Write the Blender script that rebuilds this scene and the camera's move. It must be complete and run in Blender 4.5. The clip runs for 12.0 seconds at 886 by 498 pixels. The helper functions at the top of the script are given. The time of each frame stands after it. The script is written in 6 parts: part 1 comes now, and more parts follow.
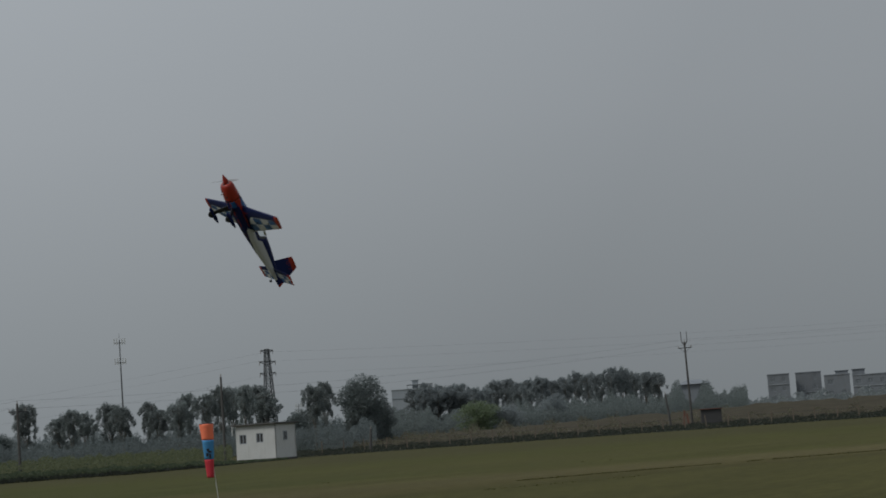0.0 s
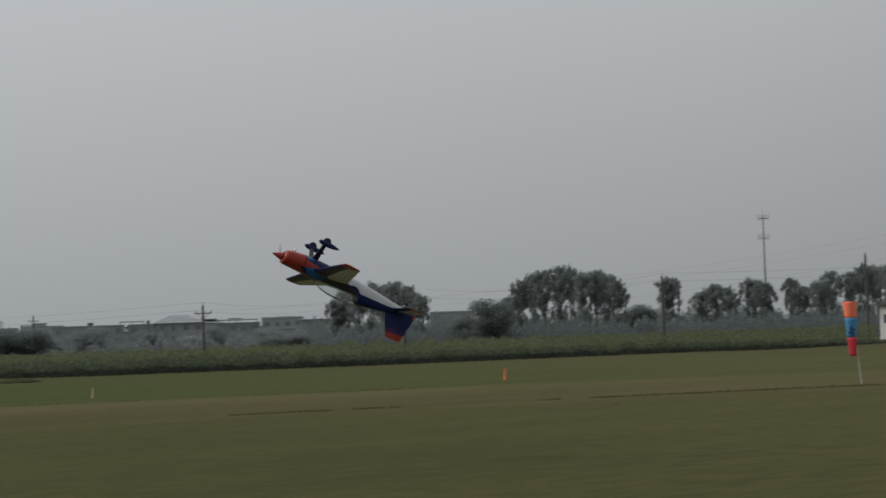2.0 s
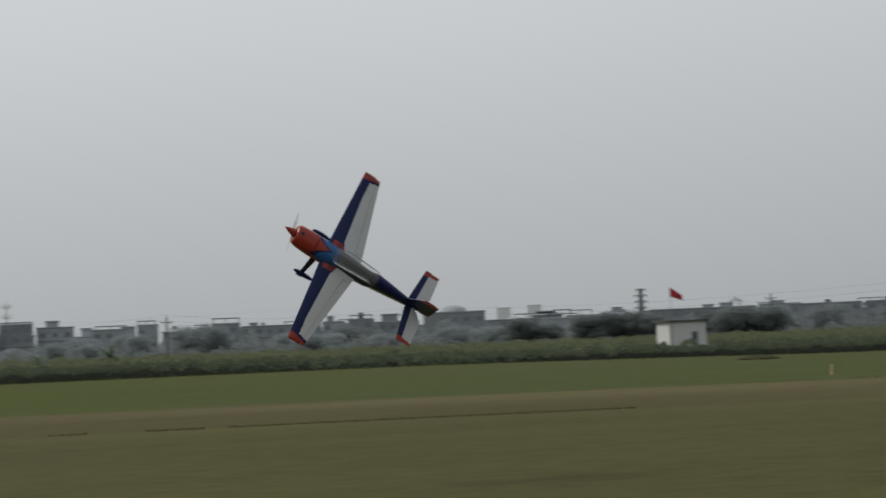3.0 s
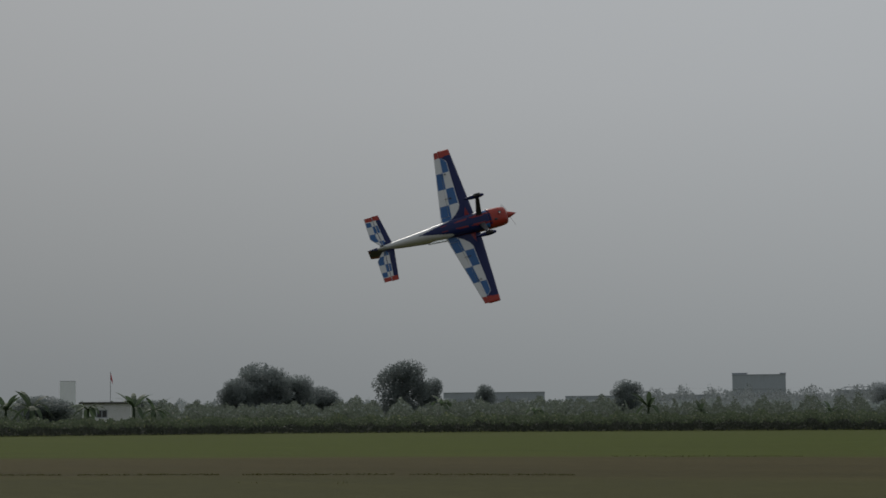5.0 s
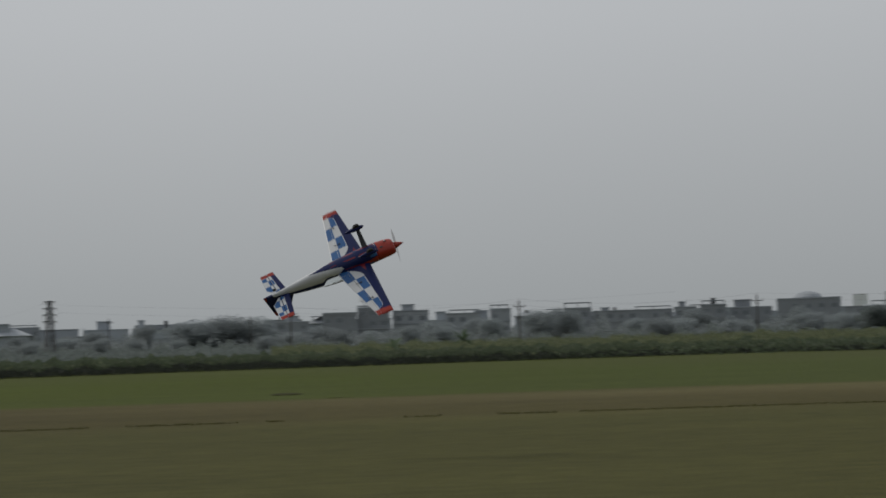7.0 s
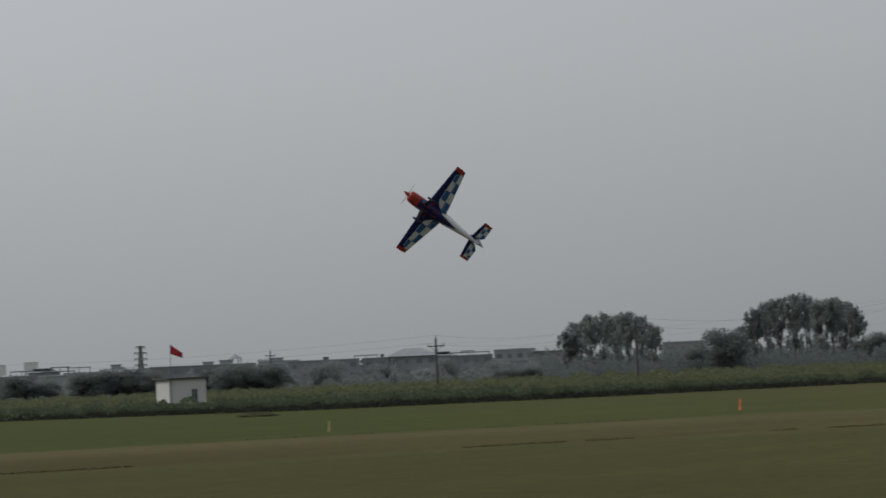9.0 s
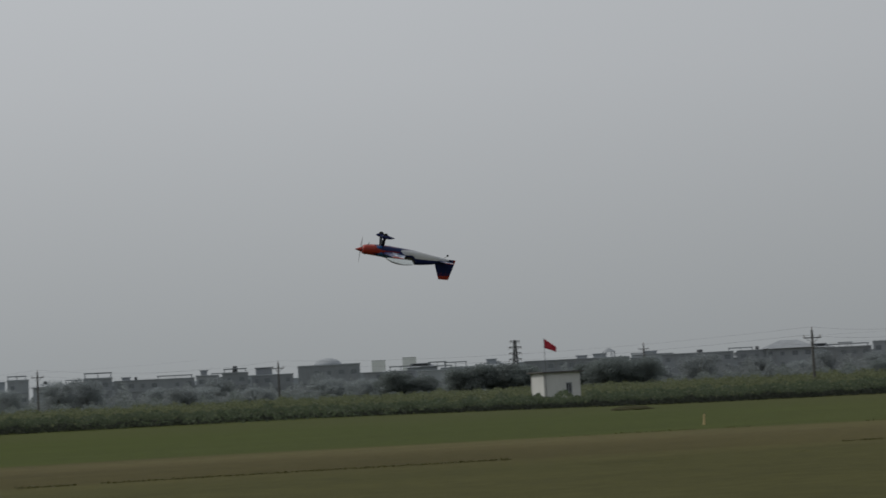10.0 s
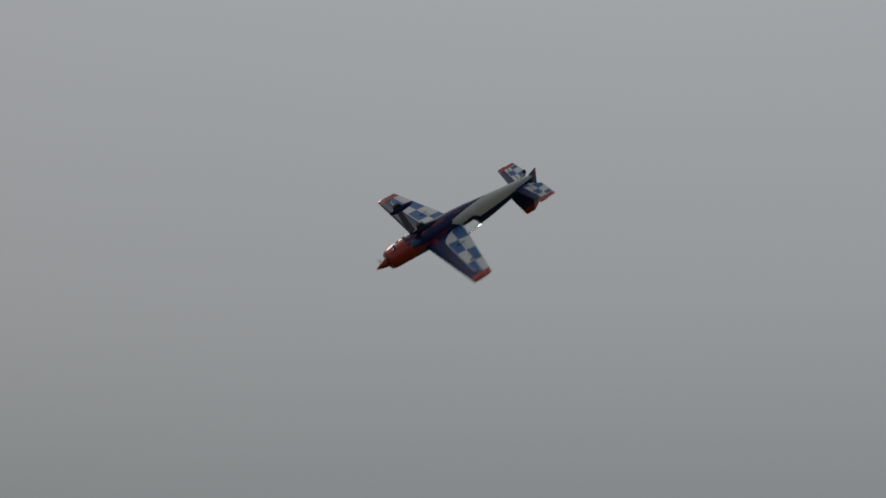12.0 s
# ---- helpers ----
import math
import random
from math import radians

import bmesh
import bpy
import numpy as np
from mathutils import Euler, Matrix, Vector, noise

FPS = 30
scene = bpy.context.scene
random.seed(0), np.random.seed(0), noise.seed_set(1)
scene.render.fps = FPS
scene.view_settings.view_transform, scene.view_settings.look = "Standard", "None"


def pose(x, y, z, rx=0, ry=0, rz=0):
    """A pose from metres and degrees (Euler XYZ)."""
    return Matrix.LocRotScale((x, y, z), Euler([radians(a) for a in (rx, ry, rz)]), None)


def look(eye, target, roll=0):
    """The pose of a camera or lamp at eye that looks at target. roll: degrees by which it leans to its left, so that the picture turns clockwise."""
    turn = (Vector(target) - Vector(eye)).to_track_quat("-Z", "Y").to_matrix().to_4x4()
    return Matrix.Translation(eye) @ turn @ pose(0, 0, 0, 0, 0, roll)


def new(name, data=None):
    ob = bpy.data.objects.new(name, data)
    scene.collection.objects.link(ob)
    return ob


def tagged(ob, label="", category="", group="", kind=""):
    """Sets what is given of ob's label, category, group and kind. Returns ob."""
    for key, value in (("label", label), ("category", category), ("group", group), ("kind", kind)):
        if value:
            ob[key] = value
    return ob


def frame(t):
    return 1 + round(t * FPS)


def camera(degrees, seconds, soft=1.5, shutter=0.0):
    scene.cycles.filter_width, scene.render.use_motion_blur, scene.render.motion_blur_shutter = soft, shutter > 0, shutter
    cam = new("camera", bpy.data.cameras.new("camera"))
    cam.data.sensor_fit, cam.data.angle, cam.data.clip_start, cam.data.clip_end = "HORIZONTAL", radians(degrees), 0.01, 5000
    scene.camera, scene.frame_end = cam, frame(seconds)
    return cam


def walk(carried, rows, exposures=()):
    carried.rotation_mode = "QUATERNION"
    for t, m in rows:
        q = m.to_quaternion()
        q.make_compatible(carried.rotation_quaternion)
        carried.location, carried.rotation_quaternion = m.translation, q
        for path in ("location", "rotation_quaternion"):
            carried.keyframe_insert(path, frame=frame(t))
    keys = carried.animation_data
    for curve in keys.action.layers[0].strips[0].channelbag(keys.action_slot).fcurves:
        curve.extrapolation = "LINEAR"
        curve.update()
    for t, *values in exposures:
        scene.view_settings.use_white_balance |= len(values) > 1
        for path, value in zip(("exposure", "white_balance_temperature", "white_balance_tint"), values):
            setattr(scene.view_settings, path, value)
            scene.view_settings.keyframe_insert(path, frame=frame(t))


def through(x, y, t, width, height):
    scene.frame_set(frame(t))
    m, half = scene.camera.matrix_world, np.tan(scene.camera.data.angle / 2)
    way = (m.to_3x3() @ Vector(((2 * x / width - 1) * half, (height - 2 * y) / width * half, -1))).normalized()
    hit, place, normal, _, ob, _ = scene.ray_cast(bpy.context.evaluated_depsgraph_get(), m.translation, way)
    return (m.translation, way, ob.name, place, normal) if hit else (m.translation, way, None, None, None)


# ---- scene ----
EYE = Vector((0.0, 0.0, 1.6))


def place(az, d, z=0.0):
    """A point d metres from the camera's foot at a bearing in degrees, clockwise from +y."""
    a = radians(az)
    return Vector((d * math.sin(a), d * math.cos(a), z))


def height(el, d):
    """The height of what shows at an elevation in degrees, d metres away."""
    return EYE.z + d * math.tan(radians(el - 0.1))


def aim(az, el, roll):
    way = Vector((math.sin(radians(az)) * math.cos(radians(el)), math.cos(radians(az)) * math.cos(radians(el)), math.sin(radians(el))))
    return look(EYE, EYE + way * 100, roll)


cam = camera(25.477, 12.0, soft=1.6, shutter=0.12)
walk(cam, [
    (0.0, aim(31.51, 5.33, -4.03)),
    (0.1, aim(32.10, 5.62, -3.99)),
    (0.2, aim(32.70, 5.92, -3.96)),
    (0.3, aim(33.00, 6.22, -3.88)),
    (0.4, aim(32.58, 6.56, -3.70)),
    (0.5, aim(31.78, 6.82, -3.45)),
    (0.6, aim(30.99, 6.80, -3.13)),
    (0.7, aim(30.17, 6.65, -2.79)),
    (0.8, aim(29.49, 6.46, -2.48)),
    (0.9, aim(28.82, 6.24, -2.19)),
    (1.0, aim(27.91, 5.97, -2.00)),
    (1.1, aim(26.74, 5.66, -1.91)),
    (1.2, aim(25.47, 5.32, -1.87)),
    (1.3, aim(24.12, 4.98, -1.86)),
    (1.4, aim(22.69, 4.63, -1.86)),
    (1.5, aim(21.19, 4.29, -1.86)),
    (1.6, aim(19.60, 3.96, -1.88)),
    (1.7, aim(17.90, 3.63, -1.91)),
    (1.8, aim(16.14, 3.30, -1.95)),
    (1.9, aim(14.38, 2.98, -1.98)),
    (2.0, aim(12.65, 2.68, -1.97)),
    (2.1, aim(11.03, 2.45, -1.82)),
    (2.2, aim(9.41, 2.28, -1.65)),
    (2.3, aim(7.72, 2.11, -1.61)),
    (2.4, aim(6.01, 1.96, -1.60)),
    (2.5, aim(4.19, 1.89, -1.63)),
    (2.6, aim(2.23, 1.99, -1.69)),
    (2.7, aim(-0.07, 2.20, -1.80)),
    (2.8, aim(-2.75, 2.39, -1.97)),
    (2.9, aim(-5.63, 2.60, -2.16)),
    (3.0, aim(-8.65, 2.80, -2.32)),
    (3.1, aim(-11.93, 2.96, -2.40)),
    (3.2, aim(-15.42, 3.12, -2.45)),
    (3.5, aim(-26.16, 3.69, -2.61)),
    (3.8, aim(-37.35, 4.34, -2.68)),
    (4.1, aim(-47.86, 4.89, -2.57)),
    (4.4, aim(-56.60, 5.21, -2.22)),
    (4.8, aim(-63.56, 5.00, -1.25)),
    (4.9, aim(-65.00, 4.84, -0.88)),
    (5.0, aim(-65.32, 4.67, -0.59)),
    (5.1, aim(-64.29, 4.58, -0.48)),
    (5.2, aim(-62.92, 4.51, -0.40)),
    (5.3, aim(-61.32, 4.44, -0.35)),
    (5.4, aim(-59.62, 4.38, -0.33)),
    (5.5, aim(-57.96, 4.29, -0.33)),
    (5.6, aim(-56.33, 4.20, -0.36)),
    (5.7, aim(-54.65, 4.09, -0.42)),
    (5.8, aim(-52.92, 3.98, -0.50)),
    (5.9, aim(-51.14, 3.86, -0.59)),
    (6.0, aim(-49.30, 3.73, -0.66)),
    (6.1, aim(-47.46, 3.56, -0.71)),
    (6.2, aim(-45.47, 3.38, -0.75)),
    (6.3, aim(-43.09, 3.20, -0.78)),
    (6.4, aim(-39.78, 3.07, -0.76)),
    (6.5, aim(-36.01, 2.97, -0.72)),
    (6.6, aim(-32.36, 2.92, -0.73)),
    (6.7, aim(-28.87, 2.92, -0.92)),
    (6.8, aim(-25.47, 2.91, -1.17)),
    (6.9, aim(-22.12, 2.82, -1.46)),
    (7.0, aim(-18.92, 2.72, -1.75)),
    (7.1, aim(-16.00, 2.64, -1.99)),
    (7.2, aim(-13.20, 2.59, -2.19)),
    (7.5, aim(-4.78, 2.61, -2.71)),
    (7.8, aim(2.68, 2.94, -2.98)),
    (8.1, aim(8.28, 3.41, -3.05)),
    (8.4, aim(11.11, 3.82, -2.96)),
    (8.8, aim(8.99, 3.96, -2.69)),
    (8.9, aim(7.59, 3.93, -2.60)),
    (9.0, aim(5.94, 3.86, -2.53)),
    (9.1, aim(4.60, 3.80, -2.56)),
    (9.2, aim(3.32, 3.74, -2.63)),
    (9.3, aim(2.11, 3.69, -2.68)),
    (9.4, aim(1.02, 3.67, -2.66)),
    (9.5, aim(0.04, 3.68, -2.62)),
    (9.6, aim(-0.82, 3.72, -2.52)),
    (9.7, aim(-1.70, 3.80, -2.47)),
    (9.8, aim(-2.68, 3.92, -2.57)),
    (9.9, aim(-3.72, 4.06, -2.71)),
    (10.0, aim(-4.91, 4.17, -2.81)),
    (10.1, aim(-6.39, 4.18, -2.80)),
    (10.2, aim(-8.23, 4.22, -2.72)),
    (10.3, aim(-10.34, 4.31, -2.61)),
    (10.4, aim(-12.61, 4.44, -2.48)),
    (10.5, aim(-15.03, 4.79, -2.34)),
    (10.6, aim(-17.68, 5.47, -2.17)),
    (10.7, aim(-20.49, 6.37, -1.99)),
    (10.8, aim(-23.20, 7.03, -1.84)),
    (10.9, aim(-25.66, 7.07, -1.74)),
    (11.0, aim(-27.97, 6.85, -1.69)),
    (11.1, aim(-30.19, 6.74, -1.71)),
    (11.2, aim(-32.40, 6.68, -1.77)),
    (11.3, aim(-34.78, 6.79, -1.83)),
    (11.4, aim(-37.41, 7.25, -2.11)),
    (11.5, aim(-39.78, 8.28, -2.21)),
    (11.6, aim(-41.78, 9.28, -2.21)),
    (11.7, aim(-43.38, 9.98, -2.21)),
    (11.8, aim(-44.48, 10.38, -2.21)),
    (11.9, aim(-45.18, 10.58, -2.21)),
    (12.0, aim(-45.58, 10.68, -2.21)),
], [(0.0, -0.25, 6200, 8), (0.5, -0.15, 6200, 8), (1.5, -0.08, 6350, 9), (2.3, 0.28, 6500, 10), (3.2, 0.37, 6500, 10), (4.8, -0.18, 6400, 9), (5.5, -0.12, 6450, 10), (6.5, 0.02, 6480, 10), (9.0, 0.0, 6450, 10), (10.4, -0.06, 6450, 10), (10.9, -0.44, 6500, 10), (12.0, -0.57, 6450, 10)])

# ---- sky and sun ----
SUN_AZ, SUN_EL = -82.0, 44.0
world = bpy.data.worlds.new("hazy_sky")
scene.world = world
world.use_nodes = True
wt = world.node_tree
wt.nodes.clear()


def wnode(kind, **values):
    n = wt.nodes.new(kind)
    for k, v in values.items():
        n.inputs[k].default_value = v
    return n


w_out = wnode("ShaderNodeOutputWorld")
w_bg = wnode("ShaderNodeBackground", Strength=0.1)
w_sky = wt.nodes.new("ShaderNodeTexSky")
w_sky.sky_type, w_sky.sun_disc = "NISHITA", False
w_sky.sun_elevation, w_sky.sun_rotation = radians(SUN_EL), radians(SUN_AZ)
w_sky.dust_density, w_sky.air_density = 8.0, 1.0
w_geo = wt.nodes.new("ShaderNodeTexCoord")
w_sep = wt.nodes.new("ShaderNodeSeparateXYZ")
w_ramp = wt.nodes.new("ShaderNodeValToRGB")
for e, (p, c) in zip((w_ramp.color_ramp.elements[0], w_ramp.color_ramp.elements[1]), ((0.0, (0.292, 0.310, 0.318, 1)), (0.45, (0.53, 0.55, 0.57, 1)))):
    e.position, e.color = p, c
for p, c in ((0.05, (0.335, 0.352, 0.362, 1)), (0.16, (0.415, 0.430, 0.444, 1))):
    w_ramp.color_ramp.elements.new(p).color = c
w_dot = wt.nodes.new("ShaderNodeVectorMath")
w_dot.operation = "DOT_PRODUCT"
glow = Vector((math.sin(radians(-22)) * math.cos(radians(30)), math.cos(radians(-22)) * math.cos(radians(30)), math.sin(radians(30))))
w_dot.inputs[1].default_value = glow
w_map = wt.nodes.new("ShaderNodeMapRange")
for k, v in (("From Min", 0.5), ("From Max", 1.0), ("To Min", 0.80), ("To Max", 1.16)):
    w_map.inputs[k].default_value = v
w_noise = wnode("ShaderNodeTexNoise", Scale=2.2, Detail=2.0, Roughness=0.4)
w_nmap = wt.nodes.new("ShaderNodeMapRange")
for k, v in (("From Min", 0.3), ("From Max", 0.7), ("To Min", 0.98), ("To Max", 1.02)):
    w_nmap.inputs[k].default_value = v
w_m1 = wt.nodes.new("ShaderNodeVectorMath")
w_m1.operation = "SCALE"
w_mm = wt.nodes.new("ShaderNodeMath")
w_mm.operation = "MULTIPLY"
w_m2 = wt.nodes.new("ShaderNodeVectorMath")
w_m2.operation = "SCALE"
w_m2.inputs["Scale"].default_value = 10.0
w_mix = wt.nodes.new("ShaderNodeMix")
w_mix.data_type = "RGBA"
w_mix.inputs["Factor"].default_value = 0.96
L = wt.links.new
L(w_geo.outputs["Generated"], w_sep.inputs[0])
L(w_sep.outputs["Z"], w_ramp.inputs["Fac"])
L(w_geo.outputs["Generated"], w_dot.inputs[0])
L(w_dot.outputs["Value"], w_map.inputs["Value"])
L(w_geo.outputs["Generated"], w_noise.inputs["Vector"])
L(w_noise.outputs["Fac"], w_nmap.inputs["Value"])
L(w_map.outputs["Result"], w_mm.inputs[0])
L(w_nmap.outputs["Result"], w_mm.inputs[1])
L(w_ramp.outputs["Color"], w_m1.inputs[0])
L(w_mm.outputs["Value"], w_m1.inputs["Scale"])
L(w_m1.outputs["Vector"], w_m2.inputs[0])
L(w_sky.outputs["Color"], w_mix.inputs["A"])
L(w_m2.outputs["Vector"], w_mix.inputs["B"])
L(w_mix.outputs["Result"], w_bg.inputs["Color"])
L(w_bg.outputs["Background"], w_out.inputs["Surface"])

sun = new("sun", bpy.data.lights.new("sun", "SUN"))
sun.data.energy, sun.data.angle, sun.data.color = 1.4, radians(14), (1.0, 0.95, 0.87)
sun.matrix_world = look(place(SUN_AZ, 300, 300 * math.tan(radians(SUN_EL))), (0, 0, 0))

# ---- materials ----


def material(name, colour, rough=0.7, metal=0.0, spread=0.25, scale=1.0, bump=0.0, stain=0.0, coords="Object", per_object=0.0, spec=0.5, coat=0.0):
    """A surface with grain at one scale, broad stains at another, and relief."""
    m = bpy.data.materials.new(name)
    m.use_nodes = True
    t = m.node_tree
    b = t.nodes["Principled BSDF"]
    b.inputs["Roughness"].default_value, b.inputs["Metallic"].default_value = rough, metal
    b.inputs["Specular IOR Level"].default_value = spec
    b.inputs["Coat Weight"].default_value = coat
    tc = t.nodes.new("ShaderNodeTexCoord")
    fine = t.nodes.new("ShaderNodeTexNoise")
    fine.inputs["Scale"].default_value, fine.inputs["Detail"].default_value = 9.0 * scale, 5.0
    broad = t.nodes.new("ShaderNodeTexNoise")
    broad.inputs["Scale"].default_value, broad.inputs["Detail"].default_value = 0.9 * scale, 4.0
    t.links.new(tc.outputs[coords], fine.inputs["Vector"])
    t.links.new(tc.outputs[coords], broad.inputs["Vector"])
    add = t.nodes.new("ShaderNodeMath")
    add.operation = "MULTIPLY_ADD"
    add.inputs[1].default_value = 0.5
    t.links.new(fine.outputs["Fac"], add.inputs[0])
    half = t.nodes.new("ShaderNodeMath")
    half.operation = "MULTIPLY"
    half.inputs[1].default_value = 0.5
    t.links.new(broad.outputs["Fac"], half.inputs[0])
    t.links.new(half.outputs[0], add.inputs[2])
    rng = t.nodes.new("ShaderNodeMapRange")
    for k, v in (("From Min", 0.3), ("From Max", 0.7), ("To Min", 1.0 - spread), ("To Max", 1.0 + spread)):
        rng.inputs[k].default_value = v
    t.links.new(add.outputs[0], rng.inputs["Value"])
    sc = t.nodes.new("ShaderNodeVectorMath")
    sc.operation = "SCALE"
    sc.inputs[0].default_value = colour[:3]
    gain = rng.outputs["Result"]
    if per_object:
        info = t.nodes.new("ShaderNodeObjectInfo")
        r2 = t.nodes.new("ShaderNodeMapRange")
        r2.inputs["To Min"].default_value, r2.inputs["To Max"].default_value = 1.0 - per_object, 1.0 + per_object
        t.links.new(info.outputs["Random"], r2.inputs["Value"])
        mu = t.nodes.new("ShaderNodeMath")
        mu.operation = "MULTIPLY"
        t.links.new(gain, mu.inputs[0])
        t.links.new(r2.outputs["Result"], mu.inputs[1])
        gain = mu.outputs[0]
    t.links.new(gain, sc.inputs["Scale"])
    out = sc.outputs["Vector"]
    if stain:
        streak = t.nodes.new("ShaderNodeTexNoise")
        streak.inputs["Scale"].default_value, streak.inputs["Detail"].default_value = 1.6 * scale, 6.0
        mp = t.nodes.new("ShaderNodeMapping")
        mp.inputs["Scale"].default_value = (2.0, 2.0, 0.35)
        t.links.new(tc.outputs[coords], mp.inputs["Vector"])
        t.links.new(mp.outputs["Vector"], streak.inputs["Vector"])
        r3 = t.nodes.new("ShaderNodeMapRange")
        for k, v in (("From Min", 0.5), ("From Max", 0.75), ("To Min", 0.0), ("To Max", stain)):
            r3.inputs[k].default_value = v
        t.links.new(streak.outputs["Fac"], r3.inputs["Value"])
        mix = t.nodes.new("ShaderNodeMix")
        mix.data_type = "RGBA"
        mix.inputs["B"].default_value = (0.16, 0.15, 0.13, 1)
        t.links.new(r3.outputs["Result"], mix.inputs["Factor"])
        t.links.new(out, mix.inputs["A"])
        out = mix.outputs["Result"]
    t.links.new(out, b.inputs["Base Color"])
    if bump:
        bp = t.nodes.new("ShaderNodeBump")
        bp.inputs["Strength"].default_value = bump
        t.links.new(fine.outputs["Fac"], bp.inputs["Height"])
        t.links.new(bp.outputs["Normal"], b.inputs["Normal"])
    return m


def leaf_material(name, colour, spread=0.35, through=0.6):
    """Foliage: each leaf clump a shade of its own, reflecting and letting light through."""
    m = bpy.data.materials.new(name)
    m.use_nodes = True
    t = m.node_tree
    b = t.nodes["Principled BSDF"]
    b.inputs["Roughness"].default_value = 0.6
    b.inputs["Specular IOR Level"].default_value = 0.08
    geo = t.nodes.new("ShaderNodeNewGeometry")
    info = t.nodes.new("ShaderNodeObjectInfo")
    r1 = t.nodes.new("ShaderNodeMapRange")
    r1.inputs["To Min"].default_value, r1.inputs["To Max"].default_value = 1 - spread, 1 + spread
    r2 = t.nodes.new("ShaderNodeMapRange")
    r2.inputs["To Min"].default_value, r2.inputs["To Max"].default_value = 0.82, 1.18
    t.links.new(geo.outputs["Random Per Island"], r1.inputs["Value"])
    t.links.new(info.outputs["Random"], r2.inputs["Value"])
    mu = t.nodes.new("ShaderNodeMath")
    mu.operation = "MULTIPLY"
    t.links.new(r1.outputs["Result"], mu.inputs[0])
    t.links.new(r2.outputs["Result"], mu.inputs[1])
    sc = t.nodes.new("ShaderNodeVectorMath")
    sc.operation = "SCALE"
    sc.inputs[0].default_value = colour
    t.links.new(mu.outputs[0], sc.inputs["Scale"])
    t.links.new(sc.outputs["Vector"], b.inputs["Base Color"])
    thin = t.nodes.new("ShaderNodeBsdfTranslucent")
    pale = t.nodes.new("ShaderNodeVectorMath")
    pale.operation = "SCALE"
    pale.inputs["Scale"].default_value = through
    t.links.new(sc.outputs["Vector"], pale.inputs[0])
    t.links.new(pale.outputs["Vector"], thin.inputs["Color"])
    both = t.nodes.new("ShaderNodeAddShader")
    t.links.new(b.outputs[0], both.inputs[0])
    t.links.new(thin.outputs[0], both.inputs[1])
    t.links.new(both.outputs[0], t.nodes["Material Output"].inputs["Surface"])
    return m


